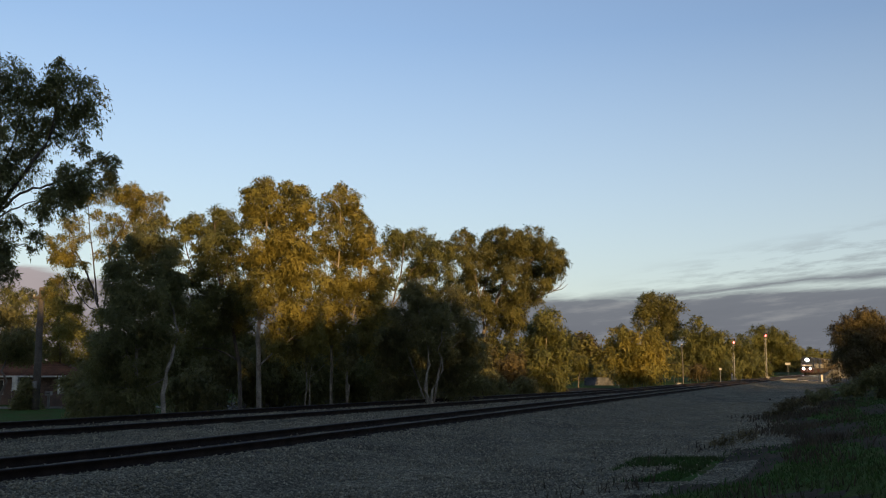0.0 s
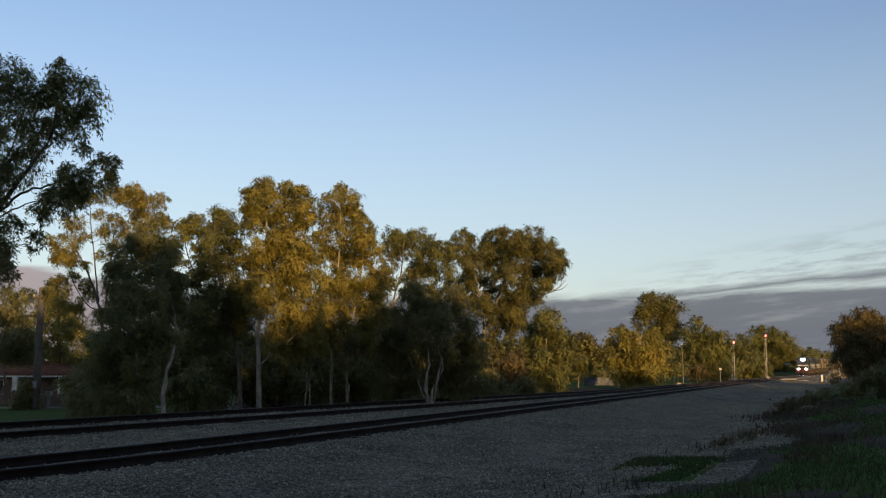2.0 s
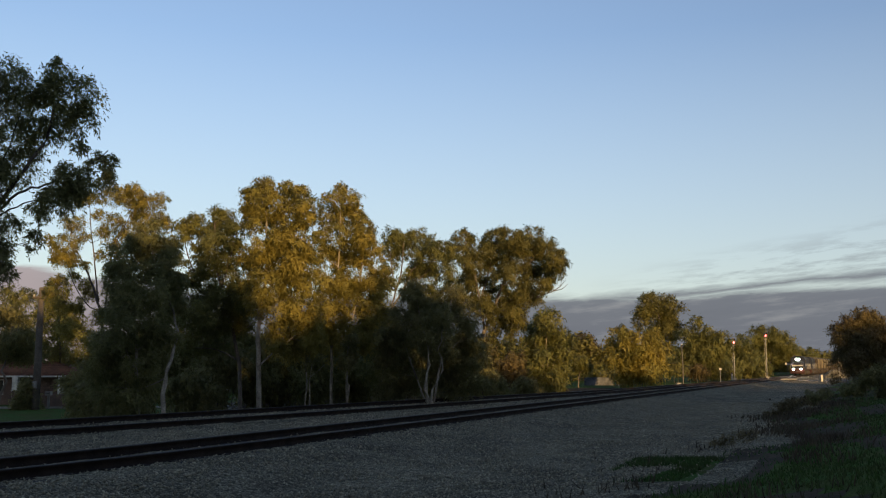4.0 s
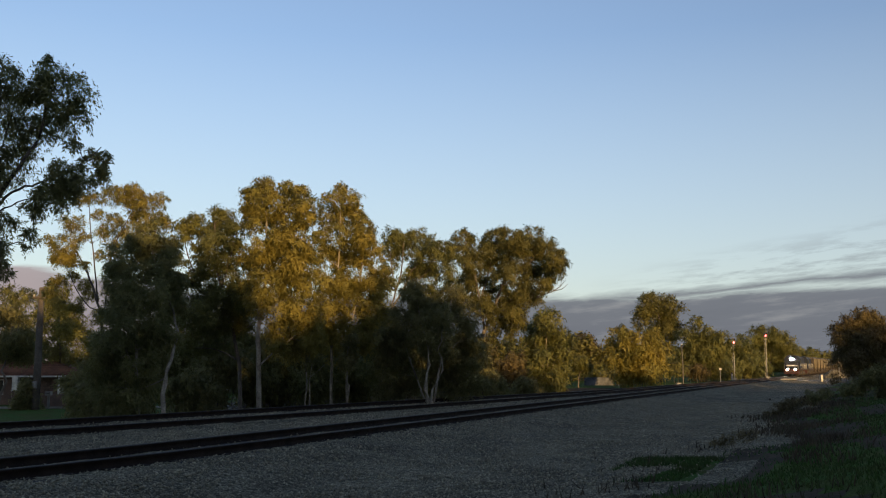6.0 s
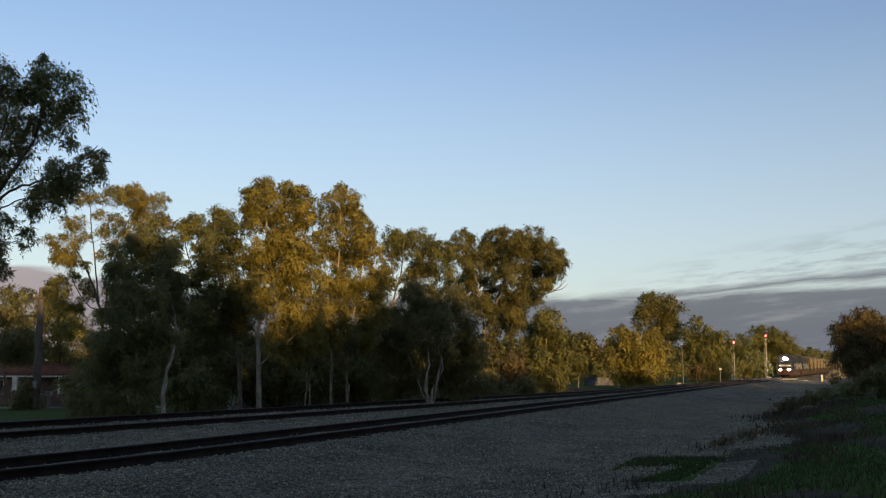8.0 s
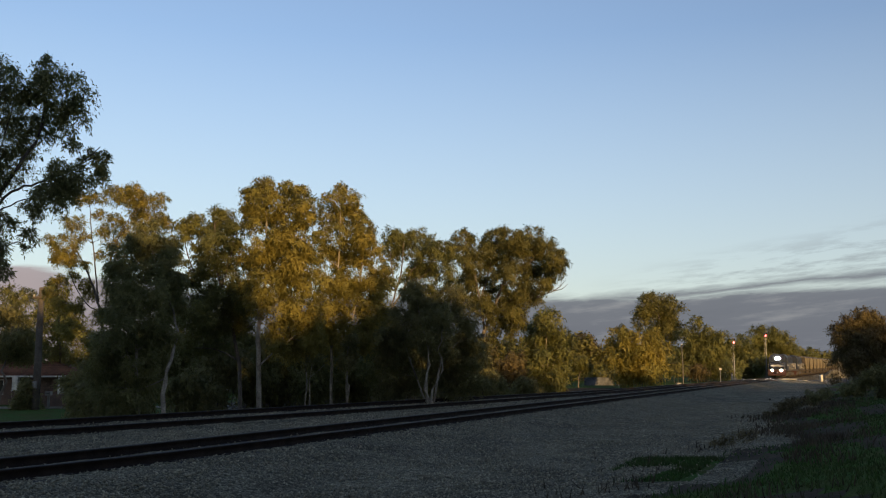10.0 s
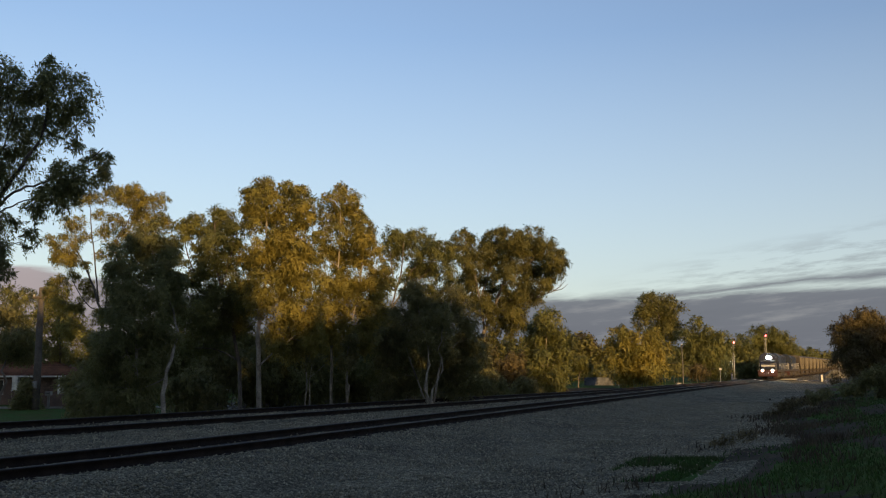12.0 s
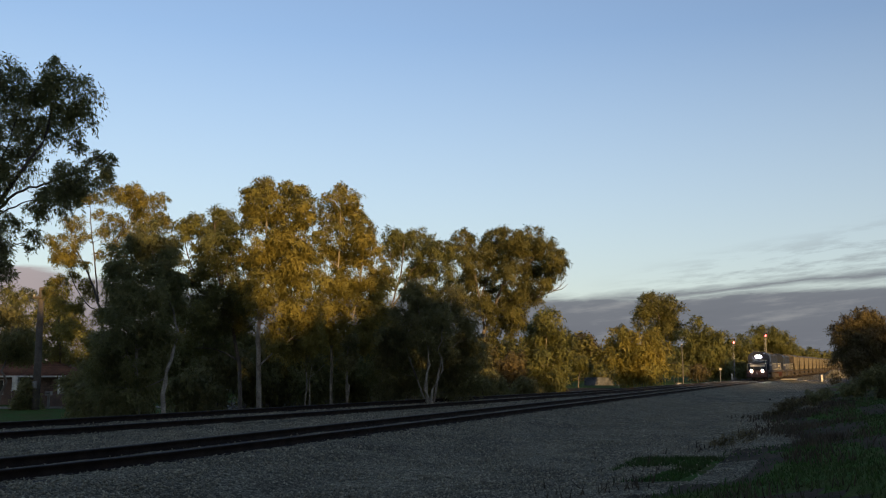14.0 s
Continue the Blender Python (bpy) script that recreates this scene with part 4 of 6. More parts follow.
tree("gum_tree", 52.10, 165, [
      (-1.03, -0.99, 6.17, 1.95, 1.17), (-2.64, 0.26, 5.04, 1.57, 1.38), (0.15, 1.52, 4.08, 2.77, 1.78), (-2.54, -2.28, 2.31, 2.71, 1.17),
      (1.30, -0.83, 2.60, 2.54, 1.36), (-0.26, -0.92, 4.63, 1.56, 0.94), (-0.66, -0.46, 1.91, 2.04, 0.94), (-1.01, 1.07, 4.10, 1.58, 0.95),
      (0.18, 1.50, 1.62, 2.06, 0.95)],
     GUM, bark='grey', density=0.76, length=0.5, girth=0.2, label="olive-green gum tree behind the signals")

tree("gum_tree", 78.30, 230, [
      (-1.77, -1.26, 10.16, 3.00, 1.63), (1.83, 0.21, 9.40, 3.01, 1.91), (-4.21, -1.44, 8.39, 2.72, 1.90), (1.19, 2.62, 7.15, 4.70, 2.49),
      (4.06, -0.85, 7.06, 2.18, 2.18), (3.74, 2.41, 4.41, 3.87, 1.94), (-1.93, 1.83, 4.81, 3.87, 2.20), (5.93, 0.97, 3.72, 1.93, 1.37),
      (5.05, 0.63, 4.85, 1.54, 1.09), (1.07, -1.72, 8.23, 2.39, 1.52), (5.02, 0.11, 4.34, 1.53, 1.09), (-1.17, -1.74, 8.10, 2.39, 1.31),
      (2.01, 0.17, 4.41, 3.07, 1.53), (3.54, 1.31, 7.79, 1.77, 1.54), (0.22, 0.87, 8.33, 2.41, 1.32)],
     GUM, bark='grey', density=0.76, length=0.55, girth=0.3, label="wide green gum tree behind the signals")

tree("gum_tree", 125.81, 330, [
      (-3.06, -1.1, 7.08, 2.74, 1.56), (0.44, 0.56, 5.95, 2.75, 1.57), (3.73, 1.63, 4.8, 2.37, 1.18), (-2.14, -1.93, 4.37, 3.9, 1.56),
      (-6.24, -1.58, 5.14, 2.34, 1.56)],
     GUM, bark='grey', density=0.45, length=0.9, girth=0.3, label="distant gum trees past the crossing")

tree("gum_tree", 196.99, 480, [
      (-3.32, -0.8, 5.4, 2.28, 1.43), (-0.22, -0.28, 6.53, 2.28, 1.71), (2.0, -0.18, 4.84, 2.28, 1.71), (-7.43, -1.71, 3.98, 2.28, 1.14)],
     DARK, bark='grey', density=0.3, length=1.3, girth=0.3, label="far gum tree at the end of the line")

tree("gum_tree", 27.44, 62, [
      (0.02, 0.37, 4.87, 1.04, 0.59), (-0.9, 0.46, 4.21, 0.89, 0.74), (0.84, 0.61, 4.22, 0.97, 0.82), (-1.61, -0.23, 3.27, 0.66, 0.81),
      (-0.45, -0.09, 3.27, 1.25, 0.96), (1.1, -0.34, 3.45, 0.88, 1.1), (-1.24, -0.48, 2.0, 1.02, 0.95), (0.64, 0.06, 2.0, 1.33, 1.18),
      (2.54, 0.78, 3.49, 0.97, 1.49), (2.38, -0.09, 1.64, 1.1, 1.47), (1.3, 0.1, 1.86, 0.89, 0.95), (-1.05, -0.48, 3.42, 0.7, 0.59),
      (-0.87, -0.27, 2.62, 0.82, 0.76), (2.53, 0.05, 2.23, 0.77, 1.18), (0.62, 0.31, 4.33, 0.77, 0.47), (-0.58, -0.19, 2.58, 0.82, 0.76),
      (-0.64, 0.16, 4.45, 0.71, 0.47), (-1.23, -0.18, 3.3, 0.53, 0.65)],
     RUSSET, bark='dark', density=1.0, length=0.3, girth=0.2, label="bushy brown-green tree on the bank")

tree("gum_tree", -38.12, 85, [
      (-0.47, -0.82, 9.3, 1.3, 0.8), (0.34, 0.83, 8.92, 1.33, 1.02), (-1.05, 1.26, 7.41, 1.54, 1.33), (1.84, -0.62, 6.8, 1.3, 1.41),
      (0.44, -0.96, 3.32, 1.5, 0.8), (-1.29, 1.01, 4.85, 1.43, 1.33), (1.63, -0.96, 4.3, 1.4, 1.2), (0.67, -0.51, 4.13, 1.13, 0.96),
      (1.37, -0.72, 5.03, 1.04, 0.64), (-0.85, 0.84, 3.83, 1.14, 0.65), (1.77, -0.39, 4.99, 1.05, 0.97), (0.61, -0.52, 3.64, 1.13, 0.64)],
     DULL, bark='grey', density=0.76, length=0.34, girth=0.2, label="garden tree with dull green leaves beside the house")

tree("gum_tree", -32.31, 80, [
      (-0.32, -0.03, 9.49, 1.05, 0.86), (-0.78, -0.42, 7.8, 1.04, 1.04), (0.77, -0.67, 7.07, 1.23, 1.13), (1.67, 0.22, 5.94, 1.24, 1.05),
      (-0.07, 0.49, 5.23, 1.44, 1.24), (1.91, -0.19, 4.04, 1.23, 1.04), (-0.54, 0.06, 3.81, 1.14, 1.05), (0.11, 0.08, 7.69, 0.84, 0.69),
      (0.3, 0.55, 6.15, 1.0, 0.92), (-1.01, 0.5, 8.65, 0.84, 0.69), (-0.06, 0.06, 8.7, 0.84, 0.69), (0.1, -0.52, 7.46, 0.83, 0.83)],
     GUM, bark='grey', density=0.7, length=0.34, girth=0.16, label="garden tree with olive leaves")

tree("gum_tree", -32.43, 70, [
      (0.04, 0.88, 6.76, 1.26, 1.01), (1.86, -0.46, 5.12, 0.99, 0.91), (-0.16, 0.96, 4.66, 1.18, 0.93), (2.21, 0.14, 3.73, 0.75, 0.58),
      (0.68, 0.77, 3.82, 1.01, 0.59), (1.27, 0.32, 3.86, 0.6, 0.47), (1.2, 0.03, 4.47, 0.8, 0.47), (1.13, -0.33, 4.9, 0.8, 0.73),
      (0.99, 0.43, 3.88, 0.6, 0.47)],
     SHRUB, bark='grey', density=0.9, length=0.3, girth=0.14, label="dull green garden tree in the shade")

tree("shrub", -12.40, 36, [
      (-0.47, -0.42, 1.96, 0.7, 0.63), (0.92, -0.44, 1.86, 0.7, 0.68), (0.24, -0.36, 2.37, 0.76, 0.55), (0.41, -0.73, 1.35, 1.13, 0.71)],
     SHRUB, bark='dark', density=1.21, length=0.3, girth=0.07, stems=2, label="dark dense shrub under the gum trees", group="shrubs under the gum trees")

tree("shrub", -13.06, 50, [
      (-0.64, 0.02, 1.62, 0.72, 0.89), (0.91, -0.48, 1.48, 0.71, 0.94), (0.24, -0.46, 2.2, 0.78, 0.77), (-0.07, 0.93, 0.71, 1.2, 1.03)],
     SHRUB, bark='dark', density=1.21, length=0.3, girth=0.07, stems=2, label="dark dense shrub under the gum trees", group="shrubs under the gum trees")

tree("shrub", -11.88, 52, [
      (-0.59, -0.56, 3.08, 0.74, 0.92), (0.69, 0.37, 2.93, 0.75, 1.0), (0.06, 0.03, 3.7, 0.82, 0.8), (0.0, 0.48, 2.17, 1.24, 1.06)],
     SHRUB, bark='dark', density=1.21, length=0.3, girth=0.07, stems=2, label="dark dense shrub under the gum trees", group="shrubs under the gum trees")

tree("shrub", -10.09, 54, [
      (-0.91, 0.19, 2.78, 0.89, 0.97), (0.8, 0.48, 2.62, 0.89, 1.04), (-0.05, 0.64, 3.42, 0.97, 0.84), (0.06, 0.25, 1.83, 1.45, 1.1)],
     DARK, bark='dark', density=1.21, length=0.3, girth=0.07, stems=2, label="dark dense shrub under the gum trees", group="shrubs under the gum trees")

tree("shrub", -8.13, 56, [
      (-0.95, 0.62, 2.78, 0.85, 1.01), (0.8, 0.24, 2.61, 0.85, 1.07), (-0.06, 0.75, 3.44, 0.93, 0.88), (0.24, -1.09, 1.81, 1.35, 1.11)],
     DARK, bark='dark', density=1.21, length=0.3, girth=0.07, stems=2, label="dark dense shrub under the gum trees", group="shrubs under the gum trees")

tree("shrub", -6.21, 60, [
      (-1.1, 0.76, 2.6, 0.99, 1.08), (0.94, -0.03, 2.42, 0.98, 1.14), (-0.05, 0.86, 3.31, 1.09, 0.94), (0.01, 0.51, 1.54, 1.62, 1.22)],
     DARK, bark='dark', density=1.21, length=0.3, girth=0.07, stems=2, label="dark dense shrub under the gum trees", group="shrubs under the gum trees")

tree("shrub", -4.20, 62, [
      (-1.01, 0.31, 3.12, 0.94, 1.11), (0.85, 0.51, 2.94, 0.94, 1.19), (0.07, -0.65, 3.83, 1.01, 0.95), (0.02, 0.28, 2.03, 1.53, 1.26)],
     DARK, bark='dark', density=1.21, length=0.3, girth=0.07, stems=2, label="dark dense shrub under the gum trees", group="shrubs under the gum trees")

tree("shrub", 2.00, 60, [
      (-0.75, -0.44, 3.09, 0.66, 1.06), (0.59, 0.05, 2.91, 0.67, 1.14), (-0.01, 0.06, 3.8, 0.73, 0.93), (0.01, 0.84, 2.03, 1.11, 1.23)],
     SHRUB, bark='dark', density=1.21, length=0.3, girth=0.07, stems=2, label="dark dense shrub under the gum trees", group="shrubs under the gum trees")

tree("shrub", -17.27, 60, [
      (-0.64, -0.29, 3.13, 0.78, 1.07), (0.67, 0.63, 2.96, 0.79, 1.15), (0.13, -0.11, 3.83, 0.85, 0.93), (0.17, -0.01, 2.08, 1.28, 1.21)],
     DARK, bark='dark', density=1.21, length=0.3, girth=0.07, stems=2, label="dark dense shrub under the gum trees", group="shrubs under the gum trees")

tree("shrub", -18.85, 50, [
      (-0.72, 0.53, 1.9, 0.66, 0.9), (0.71, 0.23, 1.76, 0.66, 0.96), (0.29, -0.33, 2.5, 0.71, 0.77), (0.22, 0.03, 1.04, 1.07, 1.01)],
     SHRUB, bark='dark', density=1.21, length=0.3, girth=0.07, stems=2, label="dark dense shrub under the gum trees", group="shrubs under the gum trees")

tree("shrub", -18.42, 58, [
      (-0.56, -0.69, 3.45, 0.82, 1.02), (0.78, 0.34, 3.3, 0.84, 1.11), (0.27, -0.57, 4.13, 0.9, 0.89), (0.1, 0.19, 2.44, 1.37, 1.18)],
     SHRUB, bark='dark', density=1.21, length=0.3, girth=0.07, stems=2, label="dark dense shrub under the gum trees", group="shrubs under the gum trees")

tree("shrub", -14.77, 60, [
      (-1.08, 0.31, 4.55, 0.99, 1.08), (1.05, -0.41, 4.35, 0.97, 1.13), (0.17, -0.53, 5.23, 1.06, 0.92), (0.29, -0.8, 3.47, 1.58, 1.2)],
     DARK, bark='dark', density=1.21, length=0.3, girth=0.07, stems=2, label="dark dense shrub under the gum trees", group="shrubs under the gum trees")

tree("shrub", -12.69, 62, [
      (-1.1, 0.72, 3.88, 0.94, 1.12), (0.96, -0.2, 3.68, 0.93, 1.18), (-0.08, 0.68, 4.62, 1.03, 0.97), (0.15, -0.23, 2.78, 1.52, 1.25)],
     DARK, bark='dark', density=1.21, length=0.3, girth=0.07, stems=2, label="dark dense shrub under the gum trees", group="shrubs under the gum trees")

tree("shrub", -8.15, 64, [
      (-1.2, 0.73, 4.08, 1.06, 1.16), (1.06, -0.62, 3.86, 1.04, 1.21), (-0.02, 0.4, 4.83, 1.15, 1.0), (0.12, -0.45, 2.93, 1.7, 1.29)],
     DARK, bark='dark', density=1.21, length=0.3, girth=0.07, stems=2, label="dark dense shrub under the gum trees", group="shrubs under the gum trees")

tree("shrub", -11.15, 66, [
      (-0.79, -0.5, 4.27, 0.86, 1.17), (0.79, 0.35, 4.1, 0.87, 1.26), (-0.06, 0.56, 5.08, 0.95, 1.03), (0.18, -0.62, 3.12, 1.4, 1.32)],
     DARK, bark='dark', density=1.21, length=0.3, girth=0.07, stems=2, label="dark dense shrub under the gum trees", group="shrubs under the gum trees")

tree("shrub", -2.51, 66, [
      (-1.06, -0.07, 3.81, 0.99, 1.18), (0.92, -0.25, 3.62, 0.99, 1.25), (0.03, -0.61, 4.57, 1.07, 1.01), (0.03, -0.34, 2.65, 1.62, 1.33)],
     SHRUB, bark='dark', density=1.21, length=0.3, girth=0.07, stems=2, label="dark dense shrub under the gum trees", group="shrubs under the gum trees")

tree("shrub", -0.15, 64, [
      (-0.9, -0.16, 2.67, 0.84, 1.14), (0.76, -0.09, 2.49, 0.84, 1.22), (0.0, 0.18, 3.43, 0.92, 0.99), (0.0, 0.52, 1.54, 1.38, 1.3)],
     SHRUB, bark='dark', density=1.21, length=0.3, girth=0.07, stems=2, label="dark dense shrub under the gum trees", group="shrubs under the gum trees")

tree("shrub", -29.77, 68, [
      (-0.01, -0.34, 0.5, 0.49, 1.21), (0.85, -0.08, 0.29, 0.49, 1.29), (0.52, -0.45, 1.29, 0.53, 1.04), (0.67, -0.55, -0.67, 0.79, 1.36)],
     SHRUB, bark='dark', density=1.21, length=0.3, girth=0.07, stems=2, label="dark dense shrub under the gum trees", group="shrubs under the gum trees")

tree("shrub", 1.58, 74, [
      (-0.9, 0.13, 3.31, 0.82, 1.32), (0.72, -0.36, 3.09, 0.82, 1.4), (-0.02, -0.57, 4.17, 0.89, 1.14), (-0.03, -0.76, 2.01, 1.33, 1.48)],
     DARK, bark='dark', density=1.21, length=0.3, girth=0.07, stems=2, label="dark dense shrub under the gum trees", group="shrubs under the gum trees")

tree("shrub", 3.58, 70, [
      (-0.79, -0.35, 0.88, 0.68, 1.24), (0.6, 0.39, 0.66, 0.69, 1.34), (-0.04, -0.06, 1.69, 0.75, 1.08), (-0.09, -0.78, -0.31, 1.11, 1.4)],
     SHRUB, bark='dark', density=1.21, length=0.3, girth=0.07, stems=2, label="dark dense shrub under the gum trees", group="shrubs under the gum trees")

tree("shrub", 6.60, 76, [
      (-0.86, 0.33, -0.09, 0.75, 1.36), (0.53, -0.57, -0.28, 0.74, 1.44), (-0.08, -0.16, 0.8, 0.81, 1.17), (-0.17, -0.85, -1.36, 1.21, 1.52)],
     SHRUB, bark='dark', density=1.21, length=0.3, girth=0.07, stems=2, label="dark dense shrub under the gum trees", group="shrubs under the gum trees")

tree("dead_shrub", 24.01, 58, [
      (-0.25, 0.08, 1.18, 0.28, 0.21), (-0.04, 0.12, 0.94, 0.24, 0.21), (-0.42, 0.04, 0.84, 0.21, 0.17)],
     RUSSET, bark='dark', density=0.25, length=0.14, girth=0.06, stems=3, twigs=6, label="bare dark dead shrub beside the ballast")

tree("bush", 20.68, 46, [
      (-0.37, -0.41, 1.09, 0.65, 0.38), (0.16, -0.45, 1.3, 0.54, 0.43), (-0.88, 0.02, 0.69, 0.6, 0.33), (0.54, -0.41, 0.56, 0.65, 0.49),
      (-1.41, -0.24, 0.5, 0.44, 0.22)],
     SHRUB, bark='dark', density=1.2, length=0.2, girth=0.04, stems=2, label="dark bush on the shaded bank", group="bushes on the bank")

tree("bush", 13.08, 36, [
      (-0.58, -0.27, 0.29, 0.34, 0.19), (-0.12, -0.16, 0.42, 0.38, 0.21), (-0.83, -0.03, 0.01, 0.26, 0.17), (0.41, 0.11, 0.49, 0.3, 0.19)],
     RUSSET, bark='dark', density=0.7, length=0.14, girth=0.02, stems=2, label="dry brown weedy bush at the ballast edge", group="bushes on the bank")

tree("bush", 17.17, 44, [
      (-0.32, -0.32, 0.58, 0.47, 0.21), (0.45, 0.3, 0.7, 0.37, 0.21)],
     SHRUB, bark='dark', density=0.9, length=0.16, girth=0.02, stems=2, label="dark weedy bush at the ballast edge", group="bushes on the bank")

tree("bush", 6.45, 21, [
      (-0.28, -0.16, 0.24, 0.2, 0.1), (0.19, 0.17, 0.33, 0.23, 0.11), (-0.56, -0.07, 0.15, 0.15, 0.07)],
     RUSSET, bark='dark', density=0.5, length=0.1, girth=0.012, stems=2, label="dry brown weeds at the ballast edge", group="bushes on the bank")

tree("shrub", 31.29, 128, [
      (-1.41, -0.32, 1.88, 1.0, 0.53), (0.82, 0.66, 1.81, 1.01, 0.54), (-0.27, -0.15, 2.18, 1.09, 0.53), (-0.33, -0.29, 1.44, 1.64, 0.46)],
     DARK, bark='dark', density=0.8, length=0.5, girth=0.06, stems=2, label="dense low shrub beyond the line", group="dark shrubs beyond the line")

tree("shrub", 35.41, 132, [
      (-1.63, -0.51, 1.62, 1.12, 0.55), (0.72, -0.01, 1.55, 1.12, 0.55), (-0.48, -0.78, 1.93, 1.22, 0.55), (-0.24, 0.24, 1.16, 1.84, 0.47)],
     RUSSET, bark='dark', density=0.8, length=0.5, girth=0.06, stems=2, label="dense low shrub beyond the line", group="dark shrubs beyond the line")

tree("shrub", 39.60, 140, [
      (-1.88, -0.93, 1.49, 1.18, 0.58), (0.59, -0.50, 1.41, 1.19, 0.58), (-0.46, -0.47, 1.82, 1.29, 0.58), (-0.74, -1.31, 1.00, 1.93, 0.49)],
     GUM, bark='dark', density=0.8, length=0.5, girth=0.06, stems=2, label="dense low shrub beyond the line", group="dark shrubs beyond the line")

tree("shrub", 42.60, 146, [
      (-1.56, 0.51, 1.42, 1.25, 0.61), (0.48, -0.80, 1.34, 1.23, 0.60), (-0.61, -0.79, 1.76, 1.35, 0.60), (-0.19, 0.65, 0.91, 2.04, 0.52)],
     DARK, bark='dark', density=0.8, length=0.5, girth=0.06, stems=2, label="dense low shrub beyond the line", group="dark shrubs beyond the line")

tree("shrub", 46.00, 152, [
      (-1.90, -0.54, 1.21, 1.19, 0.63), (0.45, -0.55, 1.12, 1.19, 0.63), (-0.72, -0.90, 1.57, 1.29, 0.63), (-0.01, 1.29, 0.67, 1.97, 0.55)],
     GUM, bark='dark', density=0.8, length=0.5, girth=0.06, stems=2, label="dense low shrub beyond the line", group="dark shrubs beyond the line")

tree("shrub", 53.00, 166, [
      (-1.97, -0.73, 1.09, 1.11, 0.70), (0.65, 0.44, 0.99, 1.12, 0.71), (-0.85, -1.00, 1.49, 1.21, 0.70), (-0.86, -0.90, 0.50, 1.81, 0.60)],
     DARK, bark='dark', density=0.8, length=0.5, girth=0.06, stems=2, label="dense low shrub beyond the line", group="dark shrubs beyond the line")

tree("shrub", 19.70, 120, [
      (-1.24, 0.21, 1.21, 1.02, 0.5), (0.7, -0.31, 1.14, 1.02, 0.5), (-0.24, -0.46, 1.49, 1.11, 0.5), (-0.22, -0.27, 0.79, 1.67, 0.43)],
     GUM, bark='dark', density=0.8, length=0.5, girth=0.06, stems=2, label="dense low shrub beyond the line", group="dark shrubs beyond the line")

tree("shrub", 20.38, 112, [
      (-1.01, 0.68, 1.26, 0.88, 0.47), (0.5, -0.64, 1.2, 0.87, 0.46), (-0.08, 0.49, 1.53, 0.96, 0.47), (-0.13, 0.32, 0.87, 1.44, 0.4)],
     SHRUB, bark='dark', density=0.8, length=0.5, girth=0.06, stems=2, label="dense low shrub beyond the line", group="dark shrubs beyond the line")

tree("shrub", 13.48, 110, [
      (-1.13, -0.73, 1.61, 0.86, 0.45), (0.66, -0.09, 1.55, 0.86, 0.46), (-0.17, -0.52, 1.87, 0.94, 0.46), (0.01, 1.06, 1.22, 1.43, 0.4)],
     GUM, bark='dark', density=0.8, length=0.5, girth=0.06, stems=2, label="dense low shrub beyond the line", group="dark shrubs beyond the line")

tree("shrub", 62.5, 186, [
      (-1.92, -0.72, 1.17, 0.99, 0.79), (0.3, -0.03, 1.06, 0.99, 0.79), (-0.68, -0.34, 1.62, 1.08, 0.79), (-0.95, -0.93, 0.51, 1.62, 0.67)],
     DARK, bark='dark', density=0.8, length=0.5, girth=0.06, stems=2, label="dense low shrub beyond the line", group="dark shrubs beyond the line")

tree("gum_sapling", -5.97, 42, [
      (-0.1, 0.0, 3.86, 0.4, 0.5), (0.16, 0.0, 3.12, 0.45, 0.45), (-0.14, -0.11, 4.48, 0.35, 0.4)],
     SHRUB, bark='pale', density=0.7, length=0.2, girth=0.07, label="slim sapling with thin pale stem", group="slim saplings among the gum trees")

tree("gum_sapling", -4.30, 43, [
      (0.1, 0.25, 3.28, 0.41, 0.41), (-0.04, -0.3, 2.76, 0.41, 0.41), (0.27, -0.22, 3.77, 0.31, 0.31)],
     SHRUB, bark='pale', density=0.7, length=0.2, girth=0.07, label="slim sapling with thin pale stem", group="slim saplings among the gum trees")

tree("gum_sapling", -0.64, 40, [
      (-0.12, -0.02, 2.73, 0.48, 0.48), (0.12, 0.33, 2.26, 0.48, 0.48), (-0.21, -0.26, 3.42, 0.38, 0.43)],
     SHRUB, bark='pale', density=0.7, length=0.2, girth=0.07, label="slim sapling with thin pale stem", group="slim saplings among the gum trees")

tree("gum_sapling", -0.38, 40, [
      (0.52, 0.36, 3.0, 0.48, 0.48), (0.4, -0.01, 3.69, 0.38, 0.48), (0.64, 0.18, 2.28, 0.38, 0.38)],
     SHRUB, bark='pale', density=0.7, length=0.2, girth=0.07, label="slim sapling with thin pale stem", group="slim saplings among the gum trees")


# ---- unseen wood added behind the camera, which keeps the low sun off the line ----
def shade_tree(x, y, h, w):
    rng = np.random.default_rng(int(x * 7 + 900))
    cl = []
    for k in range(9):
        z = h * (0.12 + 0.8 * k / 8)
        r = w * (0.55 + 0.45 * math.sin(math.pi * min(1, 0.25 + k / 10)))
        cl.append((rng.uniform(-0.35, 0.35) * w, rng.uniform(-0.3, 0.3) * w, z, r, h * 0.13))
    tree("gum_tree", x, y, cl, SHRUB, bark="dark", density=2.6, length=2.3, girth=0.25, twigs=1,
         label="dark gum tree added out of view behind the camera to cast shade", group="wood behind the line", z=-0.3)


